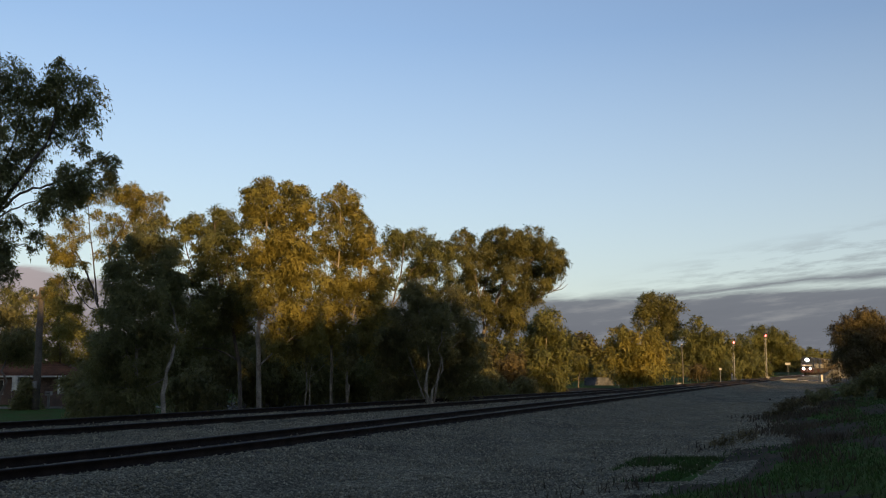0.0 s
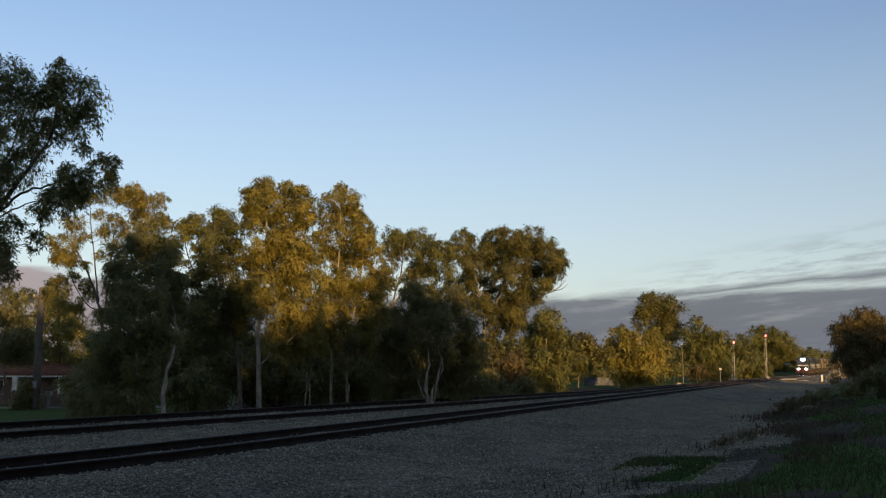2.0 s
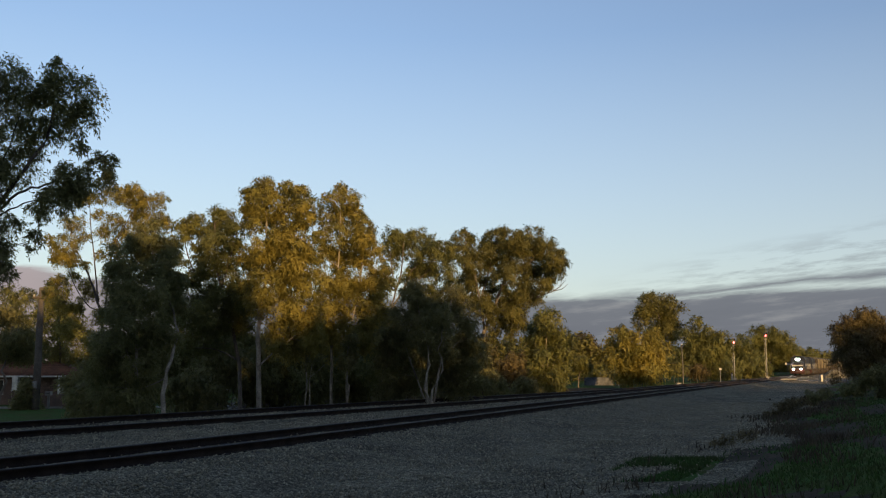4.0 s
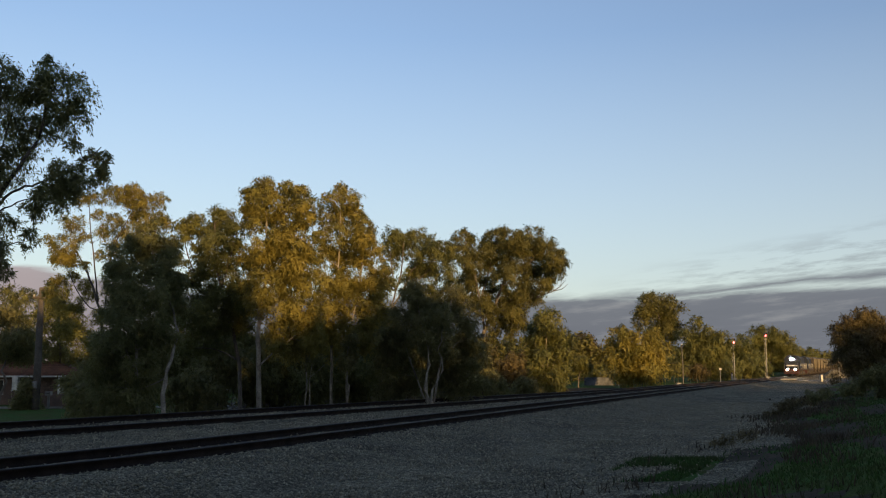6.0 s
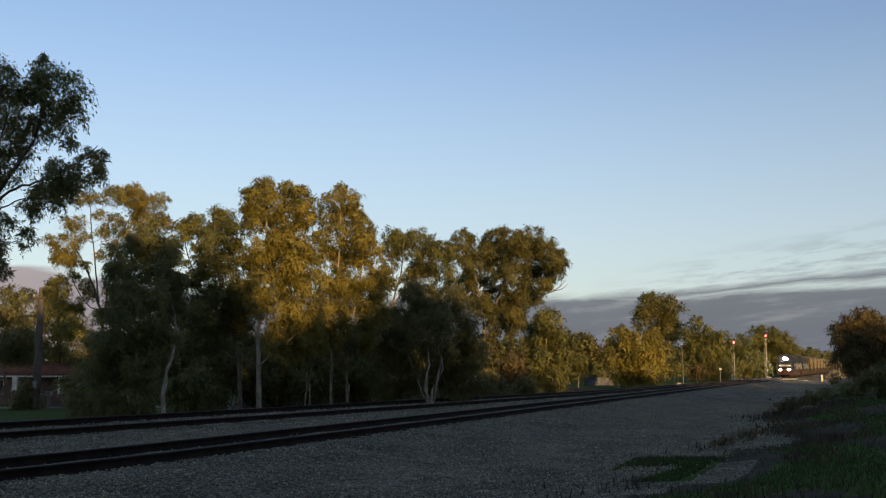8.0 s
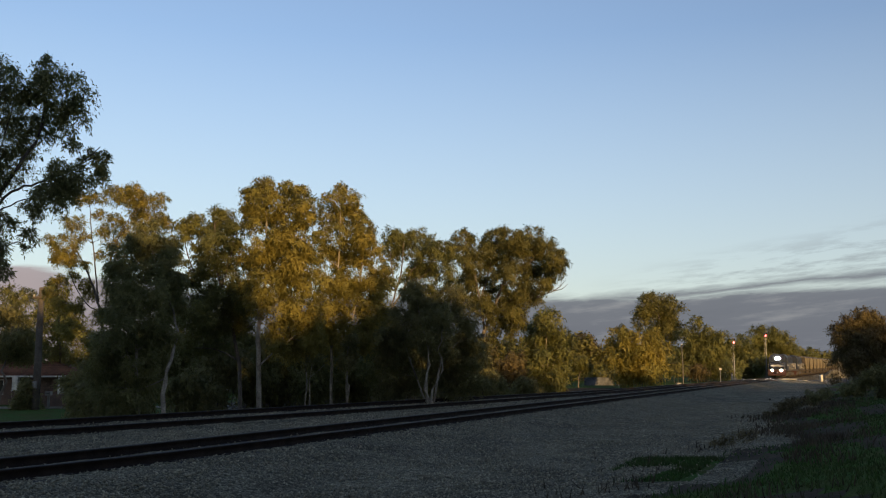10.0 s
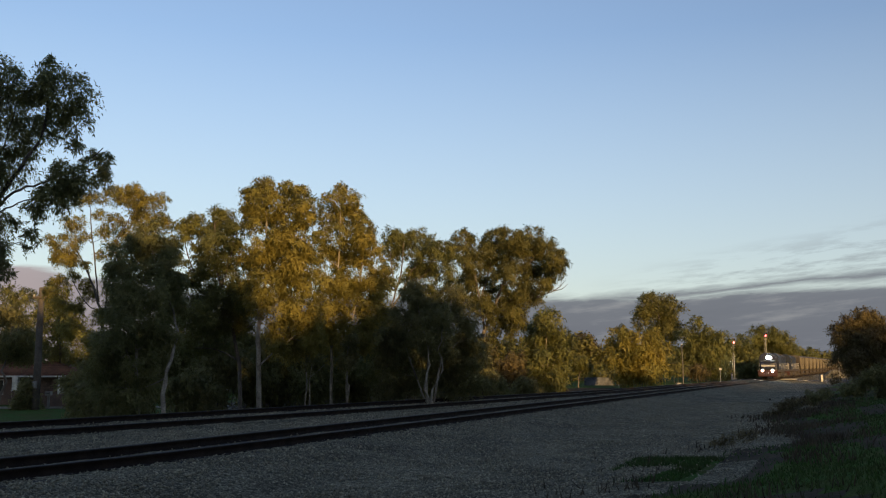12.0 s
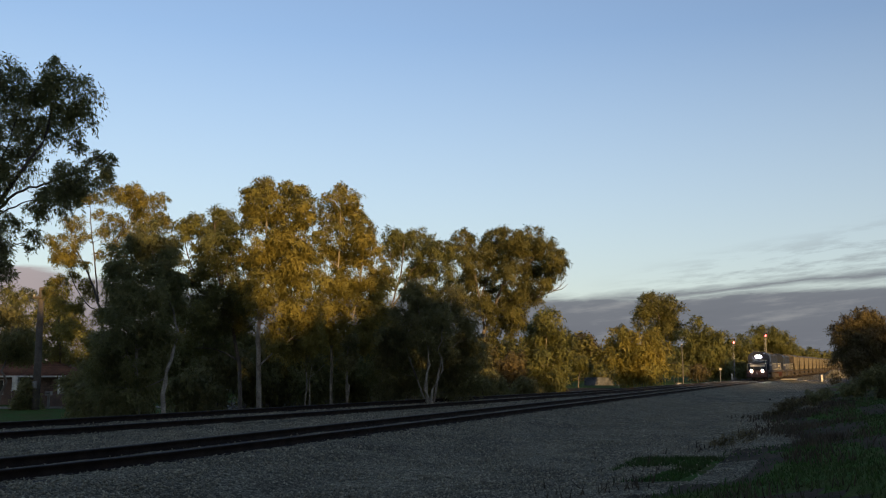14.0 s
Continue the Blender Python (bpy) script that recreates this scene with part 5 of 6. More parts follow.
# each height sets how far the added trees' shade reaches ahead
for sx, sh in ((-34, 14), (-27, 15), (-20, 17), (-13, 19), (-7, 19), (-1, 18.5), (4.5, 17), (9.2, 13.8), (14, 11.6), (19, 14), (24, 13),
               (29.5, 13), (35, 15.5), (41, 14.6), (47, 15), (54, 15), (61, 16.5), (69, 16.8), (77, 17), (85, 22), (92, 24), (99, 19.5), (106, 19), (113, 22)):
    shade_tree(sx, -30 + 3 * math.sin(sx), sh, 3.6)
for sx in range(-36, 84, 5):
    shade_tree(sx + 1.5, -38, 10.0 if sx < 30 else 13.5, 4.4)


# ---- the train ----
def track_pose(s_y):
    """On the main track at s_y metres ahead, front towards the camera."""
    y = s_y
    dx = main_x(y + 2) - main_x(y - 2)
    dz = rail_z(y + 2) - rail_z(y - 2)
    return Matrix.Translation((main_x(y), y, rail_z(y))) @ Euler((math.atan(-dz / 4), 0, math.pi - math.atan(dx / 4))).to_matrix().to_4x4()


def disc(bm, c, r, depth, sides=16, axis="y"):
    a = Vector({"x": (1, 0, 0), "y": (0, 1, 0), "z": (0, 0, 1)}[axis])
    c = Vector(c)
    return tube(bm, [c - a * depth / 2, c + a * depth / 2], r, sides)


def paints():
    return dict(
        navy=material("navy_paint", (0.010, 0.014, 0.028), 0.5, vary=0.15, scale=1.2, fine=14, bump=0.08, tint=(0.016, 0.018, 0.024), spec=0.25),
        white=material("white_paint", (0.30, 0.29, 0.28), 0.5, vary=0.1, scale=1.5, fine=16, bump=0.06, tint=(0.22, 0.21, 0.19)),
        red=material("dull_red_paint", (0.030, 0.010, 0.009), 0.55, vary=0.2, scale=2, fine=16, bump=0.06, tint=(0.035, 0.012, 0.01)),
        grime=material("grimy_steel", (0.035, 0.032, 0.030), 0.8, vary=0.3, scale=3, fine=25, bump=0.3, tint=(0.06, 0.045, 0.035), metal=0.1),
        roof=material("roof_grey", (0.05, 0.05, 0.055), 0.7, vary=0.2, scale=2, fine=20, bump=0.15),
        hopper=material("hopper_paint", (0.055, 0.047, 0.033), 0.65, vary=0.25, scale=0.9, fine=12, bump=0.1, tint=(0.036, 0.030, 0.022), piece=0.3),
        rib=material("hopper_rib", (0.125, 0.103, 0.068), 0.65, vary=0.2, scale=1.2, fine=12, bump=0.1, tint=(0.085, 0.07, 0.048), piece=0.3),
        tread=material("wheel_tread", (0.30, 0.29, 0.28), 0.35, vary=0.15, metal=0.9, bump=0.05))


P = paints()
HEADLIGHT = glow("headlamp_glow", (1.0, 0.95, 0.84), 420.0)
DITCH = glow("ditch_lamp_glow", (1.0, 0.88, 0.74), 330.0)
MARKER = glow("marker_lamp_glow", (1.0, 0.75, 0.5), 40.0)


def wheelset(parent, y, r=0.46):
    bm = bmesh.new()
    for sx in (-1, 1):
        disc(bm, (sx * 0.76, 0, 0), r, 0.12, 18, "x")
        disc(bm, (sx * 0.69, 0, 0), r + 0.03, 0.025, 18, "x")
        disc(bm, (sx * 0.83, 0, 0), r * 0.35, 0.08, 10, "x")
        for k in range(4):
            a = k * math.pi / 2
            box(bm, sx * 0.82 - 0.012, sx * 0.82 + 0.012, math.cos(a) * r * 0.65 - 0.05, math.cos(a) * r * 0.65 + 0.05,
                math.sin(a) * r * 0.65 - 0.05, math.sin(a) * r * 0.65 + 0.05)
    disc(bm, (0, 0, 0), 0.09, 1.5, 10, "x")
    w = part("wheelset", bm, P["grime"], parent)
    w.location = (0, y, r)
    return w


def bogie(parent, y, axles, spread):
    bm = bmesh.new()
    L = (axles - 1) * spread / 2 + 0.75
    for sx in (-1, 1):
        box(bm, sx * 1.02 - 0.07, sx * 1.02 + 0.07, y - L, y + L, 0.52, 0.86, bevel=0.03)
        for k in range(axles):
            yy = y + (k - (axles - 1) / 2) * spread
            box(bm, sx * 1.05 - 0.10, sx * 1.05 + 0.10, yy - 0.19, yy + 0.19, 0.28, 0.62, bevel=0.03)
        for k in range(axles - 1):
            yy = y + (k + 0.5 - (axles - 1) / 2) * spread
            for q in (-0.14, 0.14):
                disc(bm, (sx * 1.08, yy + q, 0.66), 0.085, 0.34, 8, "z")
    box(bm, -1.0, 1.0, y - 0.3, y + 0.3, 0.5, 0.95)
    part("bogie", bm, P["grime"], parent)
    return [wheelset(parent, y + (k - (axles - 1) / 2) * spread) for k in range(axles)]


def coupler(parent, y):
    bm = bmesh.new()
    box(bm, -0.12, 0.12, min(y, y + math.copysign(0.55, y)), max(y, y + math.copysign(0.55, y)), 0.75, 1.0, bevel=0.03)
    part("coupler", bm, P["grime"], parent)


def locomotive(label, lead):
    t = thing("locomotive", Matrix(), label, "locomotive", "locomotives of the train")
    L = 9.6
    part("underframe", boxes((-1.42, 1.42, -L, L, 1.08, 1.36), bevel=0.03), P["grime"], t)
    part("fuel_tank", boxes((-1.2, 1.2, -2.6, 2.6, 0.35, 1.07), bevel=0.12), P["grime"], t)
    # long hood with doors and grilles
    bm = boxes((-0.95, 0.95, -L + 0.7, 4.6, 1.36, 3.55), bevel=0.12)
    hood = part("hood", bm, P["navy"], t)
    for k in range(15):
        for sx in (-1, 1):
            y0 = -L + 1.2 + k * 0.86
            part("hood_door", boxes((sx * 0.965 - 0.02, sx * 0.965 + 0.02, y0, y0 + 0.78, 1.5, 3.0), bevel=0.01), P["navy"], hood)
    for y0 in (-8.0, -5.4, -1.6, 1.2):
        for sx in (-1, 1):
            dims = [(sx * 0.97 - 0.03, sx * 0.97 + 0.03, y0, y0 + 1.6, 3.06 + q * 0.075, 3.10 + q * 0.075) for q in range(6)]
            part("grille", boxes(*dims), P["roof"], hood)
    part("roof_hatch", boxes((-0.7, 0.7, -8.4, -4.2, 3.55, 3.72), (-0.6, 0.6, -2.8, 0.6, 3.55, 3.68), bevel=0.04), P["roof"], t)
    bm = bmesh.new()
    for y0 in (-7.4, -5.3):
        disc(bm, (0, y0, 3.76), 0.55, 0.12, 18, "z")
    part("radiator_fan", bm, P["grime"], t)
    part("exhaust", boxes((-0.25, 0.25, 1.0, 1.7, 3.55, 3.86), bevel=0.05), P["grime"], t)
    # cab
    bm = bmesh.new()
    pts = [(-1.38, 1.36), (1.38, 1.36), (1.38, 3.25), (1.05, 3.72), (0.55, 3.88), (-0.55, 3.88), (-1.05, 3.72), (-1.38, 3.25)]
    ends = [[bm.verts.new((x, y0, z)) for x, z in pts] for y0 in (4.6, 7.3)]
    for k in range(8):
        bm.faces.new((ends[0][k], ends[0][(k + 1) % 8], ends[1][(k + 1) % 8], ends[1][k]))
    bm.faces.new(ends[0][::-1])
    bm.faces.new(ends[1])
    cab = part("cab", bm, P["navy"], t)
    for sx in (-1, 1):
        part("windscreen", boxes((sx * 0.68 - 0.48, sx * 0.68 + 0.48, 7.29, 7.33, 2.58, 2.98), bevel=0.02), glass("dark_glass"), cab)
        part("side_window", boxes((sx * 1.39 - 0.02, sx * 1.39 + 0.02, 5.3, 6.7, 2.45, 3.15), bevel=0.01), glass("dark_glass"), cab)
        part("cab_stripe", boxes((sx * 1.392 - 0.012, sx * 1.392 + 0.012, 4.62, 7.28, 1.95, 2.2)), P["white"], cab)
        bm = bmesh.new()
        for k in range(13):
            yy = -L + 0.5 + k * 1.15
            tube(bm, [(sx * 1.36, yy, 1.36), (sx * 1.36, yy, 2.35)], 0.018, 6)
        tube(bm, [(sx * 1.36, -L + 0.5, 2.35), (sx * 1.36, 4.4, 2.35)], 0.02, 6)
        part("handrail", bm, P["white"], t)
    # nose
    nose = part("nose", boxes((-1.05, 1.05, 7.3, 9.0, 1.36, 2.55), bevel=0.14), P["navy"], t)
    part("nose_band", boxes((-1.0, 1.0, 8.99, 9.02, 1.86, 2.14), bevel=0.01), P["white"], nose)
    part("front_step", boxes((-1.40, 1.40, 8.9, L + 0.06, 1.30, 1.40), (-1.40, -0.95, 9.1, L, 0.45, 0.5), (0.95, 1.40, 9.1, L, 0.45, 0.5),
                             (-1.40, -0.95, 9.1, L, 0.85, 0.9), (0.95, 1.40, 9.1, L, 0.85, 0.9)), P["grime"], t)
    part("pilot", boxes((-1.36, 1.36, L - 0.02, L + 0.14, 0.42, 1.32), bevel=0.05), P["red"], t)
    for x in (-1, 1):
        bm = bmesh.new()
        tube(bm, [(x * 1.2, L, 1.38), (x * 1.2, L, 2.25), (x * 1.15, L, 2.3), (x * 0.55, L, 2.3), (x * 0.5, L, 2.25), (x * 0.5, L, 1.38)], 0.02, 6)
        part("front_rail", bm, P["white"], t)
    part("headlamp_box", boxes((-0.42, 0.42, 7.26, 7.48, 3.02, 3.40), bevel=0.05), P["grime"], cab)
    for sx in (-0.19, 0.19):
        bm = bmesh.new()
        disc(bm, (sx, 7.49, 3.21), 0.18, 0.03, 18)
        part("headlamp", bm, HEADLIGHT if lead else glass("dark_glass"), t, "round sealed-beam headlamp" + (", lit" if lead else ", off"))
    for sx in (-0.70, 0.70):
        part("ditch_lamp_box", boxes((sx - 0.17, sx + 0.17, L + 0.02, L + 0.16, 1.12, 1.46), bevel=0.03), P["grime"], t)
        bm = bmesh.new()
        disc(bm, (sx, L + 0.17, 1.29), 0.15, 0.03, 18)
        part("ditch_lamp", bm, DITCH if lead else glass("dark_glass"), t, "ditch lamp near the pilot" + (", lit" if lead else ", off"))
    bm = bmesh.new()
    for k in range(3):
        tube(bm, [(0.5 + k * 0.13, 6.0, 3.93), (0.5 + k * 0.13, 6.5, 3.95), (0.5 + k * 0.13, 6.6, 3.95)], [0.02, 0.03, 0.07], 8)
    box(bm, 0.42, 0.85, 5.95, 6.05, 3.78, 3.96)
    part("horn", bm, P["roof"], cab)
    coupler(t, L)
    coupler(t, -L)
    wheels = bogie(t, 6.2, 3, 1.7) + bogie(t, -6.2, 3, 1.7)
    return t, wheels


def wagon():
    t = thing("hopper_wagon", Matrix(), "pale dusty ribbed grain hopper wagon on the rails", "wagon", "wagons of the train")
    L = 5.7
    part("underframe", boxes((-0.35, 0.35, -L, L, 0.92, 1.22), (-1.25, 1.25, -L, -L + 0.25, 0.95, 1.25), (-1.25, 1.25, L - 0.25, L, 0.95, 1.25)), P["grime"], t)
    # body: upright sides, sloped ends and hopper bottoms
    bm = bmesh.new()
    prof = [(-4.9, 3.55), (-5.1, 2.55), (-2.9, 1.15), (-0.35, 1.15), (0, 1.45), (0.35, 1.15), (2.9, 1.15), (5.1, 2.55), (4.9, 3.55)]
    prof[0], prof[-1] = (-4.45, 3.55), (4.45, 3.55)
    prof[1], prof[-2] = (-4.35, 2.55), (4.35, 2.55)
    sides = [[bm.verts.new((x, y0, z)) for y0, z in prof] for x in (-1.4, 1.4)]
    k = len(prof)
    for i in range(k):
        bm.faces.new((sides[0][i], sides[0][(i + 1) % k], sides[1][(i + 1) % k], sides[1][i]))
    bm.faces.new(sides[0][::-1])
    bm.faces.new(sides[1])
    body = part("body", bm, P["hopper"], t)
    for i in range(9):
        y0 = -4.24 + 1.06 * i
        lowz = 1.3 if abs(y0) < 2.9 else 1.3 + (abs(y0) - 2.9) * 0.63
        for sx in (-1, 1):
            part("rib", boxes((sx * 1.46 - 0.08, sx * 1.46 + 0.08, y0 - 0.13, y0 + 0.13, lowz, 3.5), bevel=0.03), P["rib"], body)
    bm = bmesh.new()
    arch = [(1.45, 3.5), (1.2, 3.72), (0.6, 3.86), (-0.6, 3.86), (-1.2, 3.72), (-1.45, 3.5)]
    e = [[bm.verts.new((x, y0, z)) for x, z in arch] for y0 in (-4.5, 4.5)]
    for i in range(6):
        bm.faces.new((e[0][i], e[0][(i + 1) % 6], e[1][(i + 1) % 6], e[1][i]))
    bm.faces.new(e[0][::-1])
    bm.faces.new(e[1])
    part("roof", bm, P["hopper"], t)
    for y0 in (-3.6, -1.2, 1.2, 3.6):
        part("hatch", boxes((-0.4, 0.4, y0 - 0.7, y0 + 0.7, 3.86, 3.93), bevel=0.02), P["hopper"], t)
    part("walkway", boxes((0.6, 1.0, -4.5, 4.5, 3.90, 3.94)), P["grime"], t)
    for sy in (-1, 1):
        bm = bmesh.new()
        for sx in (-1, 1):
            tube(bm, [(sx * 1.2, sy * 5.55, 1.2), (sx * 1.2, sy * 4.6, 3.5)], 0.03, 6)
            tube(bm, [(sx * 0.8, sy * 5.55, 1.2), (sx * 0.8, sy * 4.6, 3.5)], 0.03, 6)
        for q in range(6):
            tube(bm, [(0.8, sy * (5.45 - q * 0.125), 1.5 + q * 0.34), (1.2, sy * (5.45 - q * 0.125), 1.5 + q * 0.34)], 0.015, 5)
        # grime-coloured plate stands in for the shade in the gap between wagons
        part("end_panel", boxes((-1.34, 1.34, min(sy * 4.47, sy * 4.52), max(sy * 4.47, sy * 4.52), 2.3, 3.5)), P["grime"], body)
        part("end_platform", boxes((-1.35, 1.35, min(sy * 4.6, sy * 5.6), max(sy * 4.6, sy * 5.6), 1.25, 1.32)), P["grime"], t)
        part("end_ladder", bm, P["grime"], t)
        part("outlet_door", boxes((-0.9, 0.9, sy * 1.6 - 0.9, sy * 1.6 + 0.9, 0.85, 1.16), bevel=0.05), P["grime"], t)
        coupler(t, sy * L)
    bogie(t, 4.1, 2, 1.75)
    bogie(t, -4.1, 2, 1.75)
    return t


lead_loco, lead_wheels = locomotive("navy locomotive with white band and blazing headlamps", True)
second_loco, second_wheels = locomotive("navy locomotive coupled behind the leading one, lamps off", False)
first_wagon = wagon()
WAGONS = [first_wagon] + [copy_thing(first_wagon, Matrix()) for _ in range(21)]
UNITS = [(lead_loco, 0.0)] + [(second_loco, 20.3)] + [(w, 20.3 + 10.15 + 6.2 + 12.0 * k) for k, w in enumerate(WAGONS)]
FRONT = 213.0                    # metres ahead of the camera at the start
SPEED = 6.64                     # metres a second along the rails
COS = 0.909


def roll_rows(r=0.46):
    step = 0.09
    n = int(14 / step)
    return [(k * 14 / n, SPEED * k * 14 / n / r) for k in range(n + 1)]


def motions():
    for ob, back in UNITS:
        rows = []
        for k in range(15):
            y = FRONT - SPEED * COS * k + (9.6 + back) * COS
            rows.append((k, track_pose(y)))
        walk(ob, rows)
    # the near gum leans in the wind
    tree_ob = NEAR_TREE[0]
    x, y, z = tree_ob.location
    walk(tree_ob, [(t, pose(x, y, z, 0, a, 0)) for t, a in ((0, 0), (1.5, 0.1), (3, 0.15), (4.2, -0.6), (5.5, -1.5), (6.5, -2.2), (7.5, -2.6),
                                                              (8.3, -2.5), (9.4, -2.2), (10.5, -1.9), (11.5, -1.6), (12.5, -1.4), (14, -0.8))])
    tree_ob = SPARSE_TREE[0]
    x, y, z = tree_ob.location
    walk(tree_ob, [(t, pose(x, y, z, 0, a, 0)) for t, a in ((0, 0), (1.5, 0.4), (3, 0.45), (5.5, 0.25), (6.5, 0.3), (7.5, 0.55), (9.4, 0.4), (11, 0.5), (12.5, 0.5), (14, 0.45))])
    for w in lead_wheels + second_wheels:
        x, y, z = w.location
        walk(w, [(t, pose(x, y, z, -math.degrees(a))) for t, a in roll_rows()])


# ---- house, street and lineside things ----
def land(x, y):
    return ground_z((x - main_x(y)) * 0.924, y)


def house():
    brick = material("brown_brick", (0.13, 0.085, 0.062), 0.9, vary=0.25, scale=1.2, fine=14, bump=0.5, tint=(0.09, 0.062, 0.048))
    tile = material("terracotta_tile", (0.22, 0.10, 0.055), 0.8, vary=0.25, scale=2, fine=10, bump=0.4, tint=(0.14, 0.07, 0.045), piece=0.25)
    cream = material("cream_paint", (0.62, 0.58, 0.50), 0.6, vary=0.1, scale=2, fine=14, bump=0.05)
    x0, x1, y0, y1 = -45.0, -28.6, 76.0, 85.0
    z0 = land(-36, 76)
    h = thing("house", Matrix.Translation((0, 0, z0)), "low brown-brick house with terracotta tile roof and cream gutter", "house")
    front = boxes((x0, -41.0, y0, y0 + 0.24, 0, 2.3), (-39.2, -36.4, y0, y0 + 0.24, 0, 2.3), (-34.8, -32.0, y0, y0 + 0.24, 0, 2.3), (-31.0, x1, y0, y0 + 0.24, 0, 2.3),
                  (-41.0, -39.2, y0, y0 + 0.24, 0, 0.8), (-36.4, -34.8, y0, y0 + 0.24, 0, 0.8), (-41.0, -39.2, y0, y0 + 0.24, 2.0, 2.3),
                  (-36.4, -34.8, y0, y0 + 0.24, 2.0, 2.3), (-32.0, -31.0, y0, y0 + 0.24, 2.1, 2.3))
    part("front_wall", front, brick, h)
    part("side_wall", boxes((x0, x0 + 0.24, y0 + 0.24, y1, 0, 2.3)), brick, h)
    part("side_wall", boxes((x1 - 0.24, x1, y0 + 0.24, y1, 0, 2.3)), brick, h)
    part("back_wall", boxes((x0 + 0.24, x1 - 0.24, y1 - 0.24, y1, 0, 2.3)), brick, h)
    for a, b in ((-41.0, -39.2), (-36.4, -34.8)):
        w = part("window", boxes((a, a + 0.06, y0 + 0.05, y0 + 0.15, 0.8, 2.0), (b - 0.06, b, y0 + 0.05, y0 + 0.15, 0.8, 2.0),
                                 ((a + b) / 2 - 0.03, (a + b) / 2 + 0.03, y0 + 0.05, y0 + 0.15, 0.86, 1.94),
                                 (a + 0.06, b - 0.06, y0 + 0.05, y0 + 0.15, 0.8, 0.86), (a + 0.06, b - 0.06, y0 + 0.05, y0 + 0.15, 1.94, 2.0)), cream, h)
        part("pane", boxes((a + 0.06, b - 0.06, y0 + 0.09, y0 + 0.10, 0.86, 1.94)), glass("dark_glass"), w)
    d = part("door", boxes((-32.0, -31.0, y0 + 0.06, y0 + 0.12, 0, 2.1), bevel=0.01), material("door_wood", (0.10, 0.06, 0.04), 0.6), h)
    bm = bmesh.new()
    disc(bm, (-31.15, y0 + 0.03, 1.0), 0.035, 0.06, 8)
    part("door_handle", bm, cream, d)
    # hipped roof with courses of tiles
    bm = bmesh.new()
    e, top = 0.6, 3.5
    base = [bm.verts.new(v) for v in ((x0 - e, y0 - e, 2.28), (x1 + e, y0 - e, 2.28), (x1 + e, y1 + e, 2.28), (x0 - e, y1 + e, 2.28))]
    ridge = [bm.verts.new(v) for v in ((x0 + 4.3, (y0 + y1) / 2, top), (x1 - 4.3, (y0 + y1) / 2, top))]
    for q in ((base[0], base[1], ridge[1], ridge[0]), (base[1], base[2], ridge[1]), (base[2], base[3], ridge[0], ridge[1]), (base[3], base[0], ridge[0])):
        bm.faces.new(q)
    bm.faces.new(base[::-1])
    roof = part("roof", bm, tile, h)
    rise = (top - 2.28) / ((y1 - y0) / 2 + e)
    for k in range(14):
        yy = y0 - e + 0.02 + k * 0.36
        zz = 2.30 + (yy - y0 + e) * rise
        inset = (yy - y0 + e) * 4.9 / ((y1 - y0) / 2 + e)
        part("tile_course", boxes((x0 - e + inset, x1 + e - inset, yy, yy + 0.34, zz, zz + 0.05), bevel=0.012), tile, roof)
    part("gutter", boxes((x0 - e, x1 + e, y0 - e - 0.10, y0 - e - 0.002, 2.18, 2.31), bevel=0.02), cream, h)
    for px in (-30.0, -33.6):
        part("porch_post", boxes((px - 0.22, px + 0.22, y0 - 0.75, y0 - 0.32, 0, 2.27), bevel=0.02), cream, h)
    part("chimney", boxes((-38.2, -37.4, 80.0, 80.7, 2.9, 4.1), (-38.28, -37.32, 79.92, 80.78, 4.1, 4.25)), brick, h)


house()


def garden_wall():
    brick = material("brown_brick", (0.2, 0.12, 0.085))
    z = land(-31, 71)
    w = thing("garden_wall", Matrix.Translation((-31.2, 71.2, z)), "low dark brick garden wall with piers", "wall")
    part("panel", boxes((-0.3, 3.2, -0.12, 0.12, -0.1, 1.0)), brick, w)
    for x in (-0.5, 3.4):
        p = part("pier", boxes((x - 0.2, x + 0.2, -0.2, 0.2, -0.1, 1.25), bevel=0.01), brick, w)
        part("cap", boxes((x - 0.26, x + 0.26, -0.26, 0.26, 1.254, 1.34), bevel=0.02), material("cream_paint", (0.62, 0.58, 0.50)), p)


garden_wall()


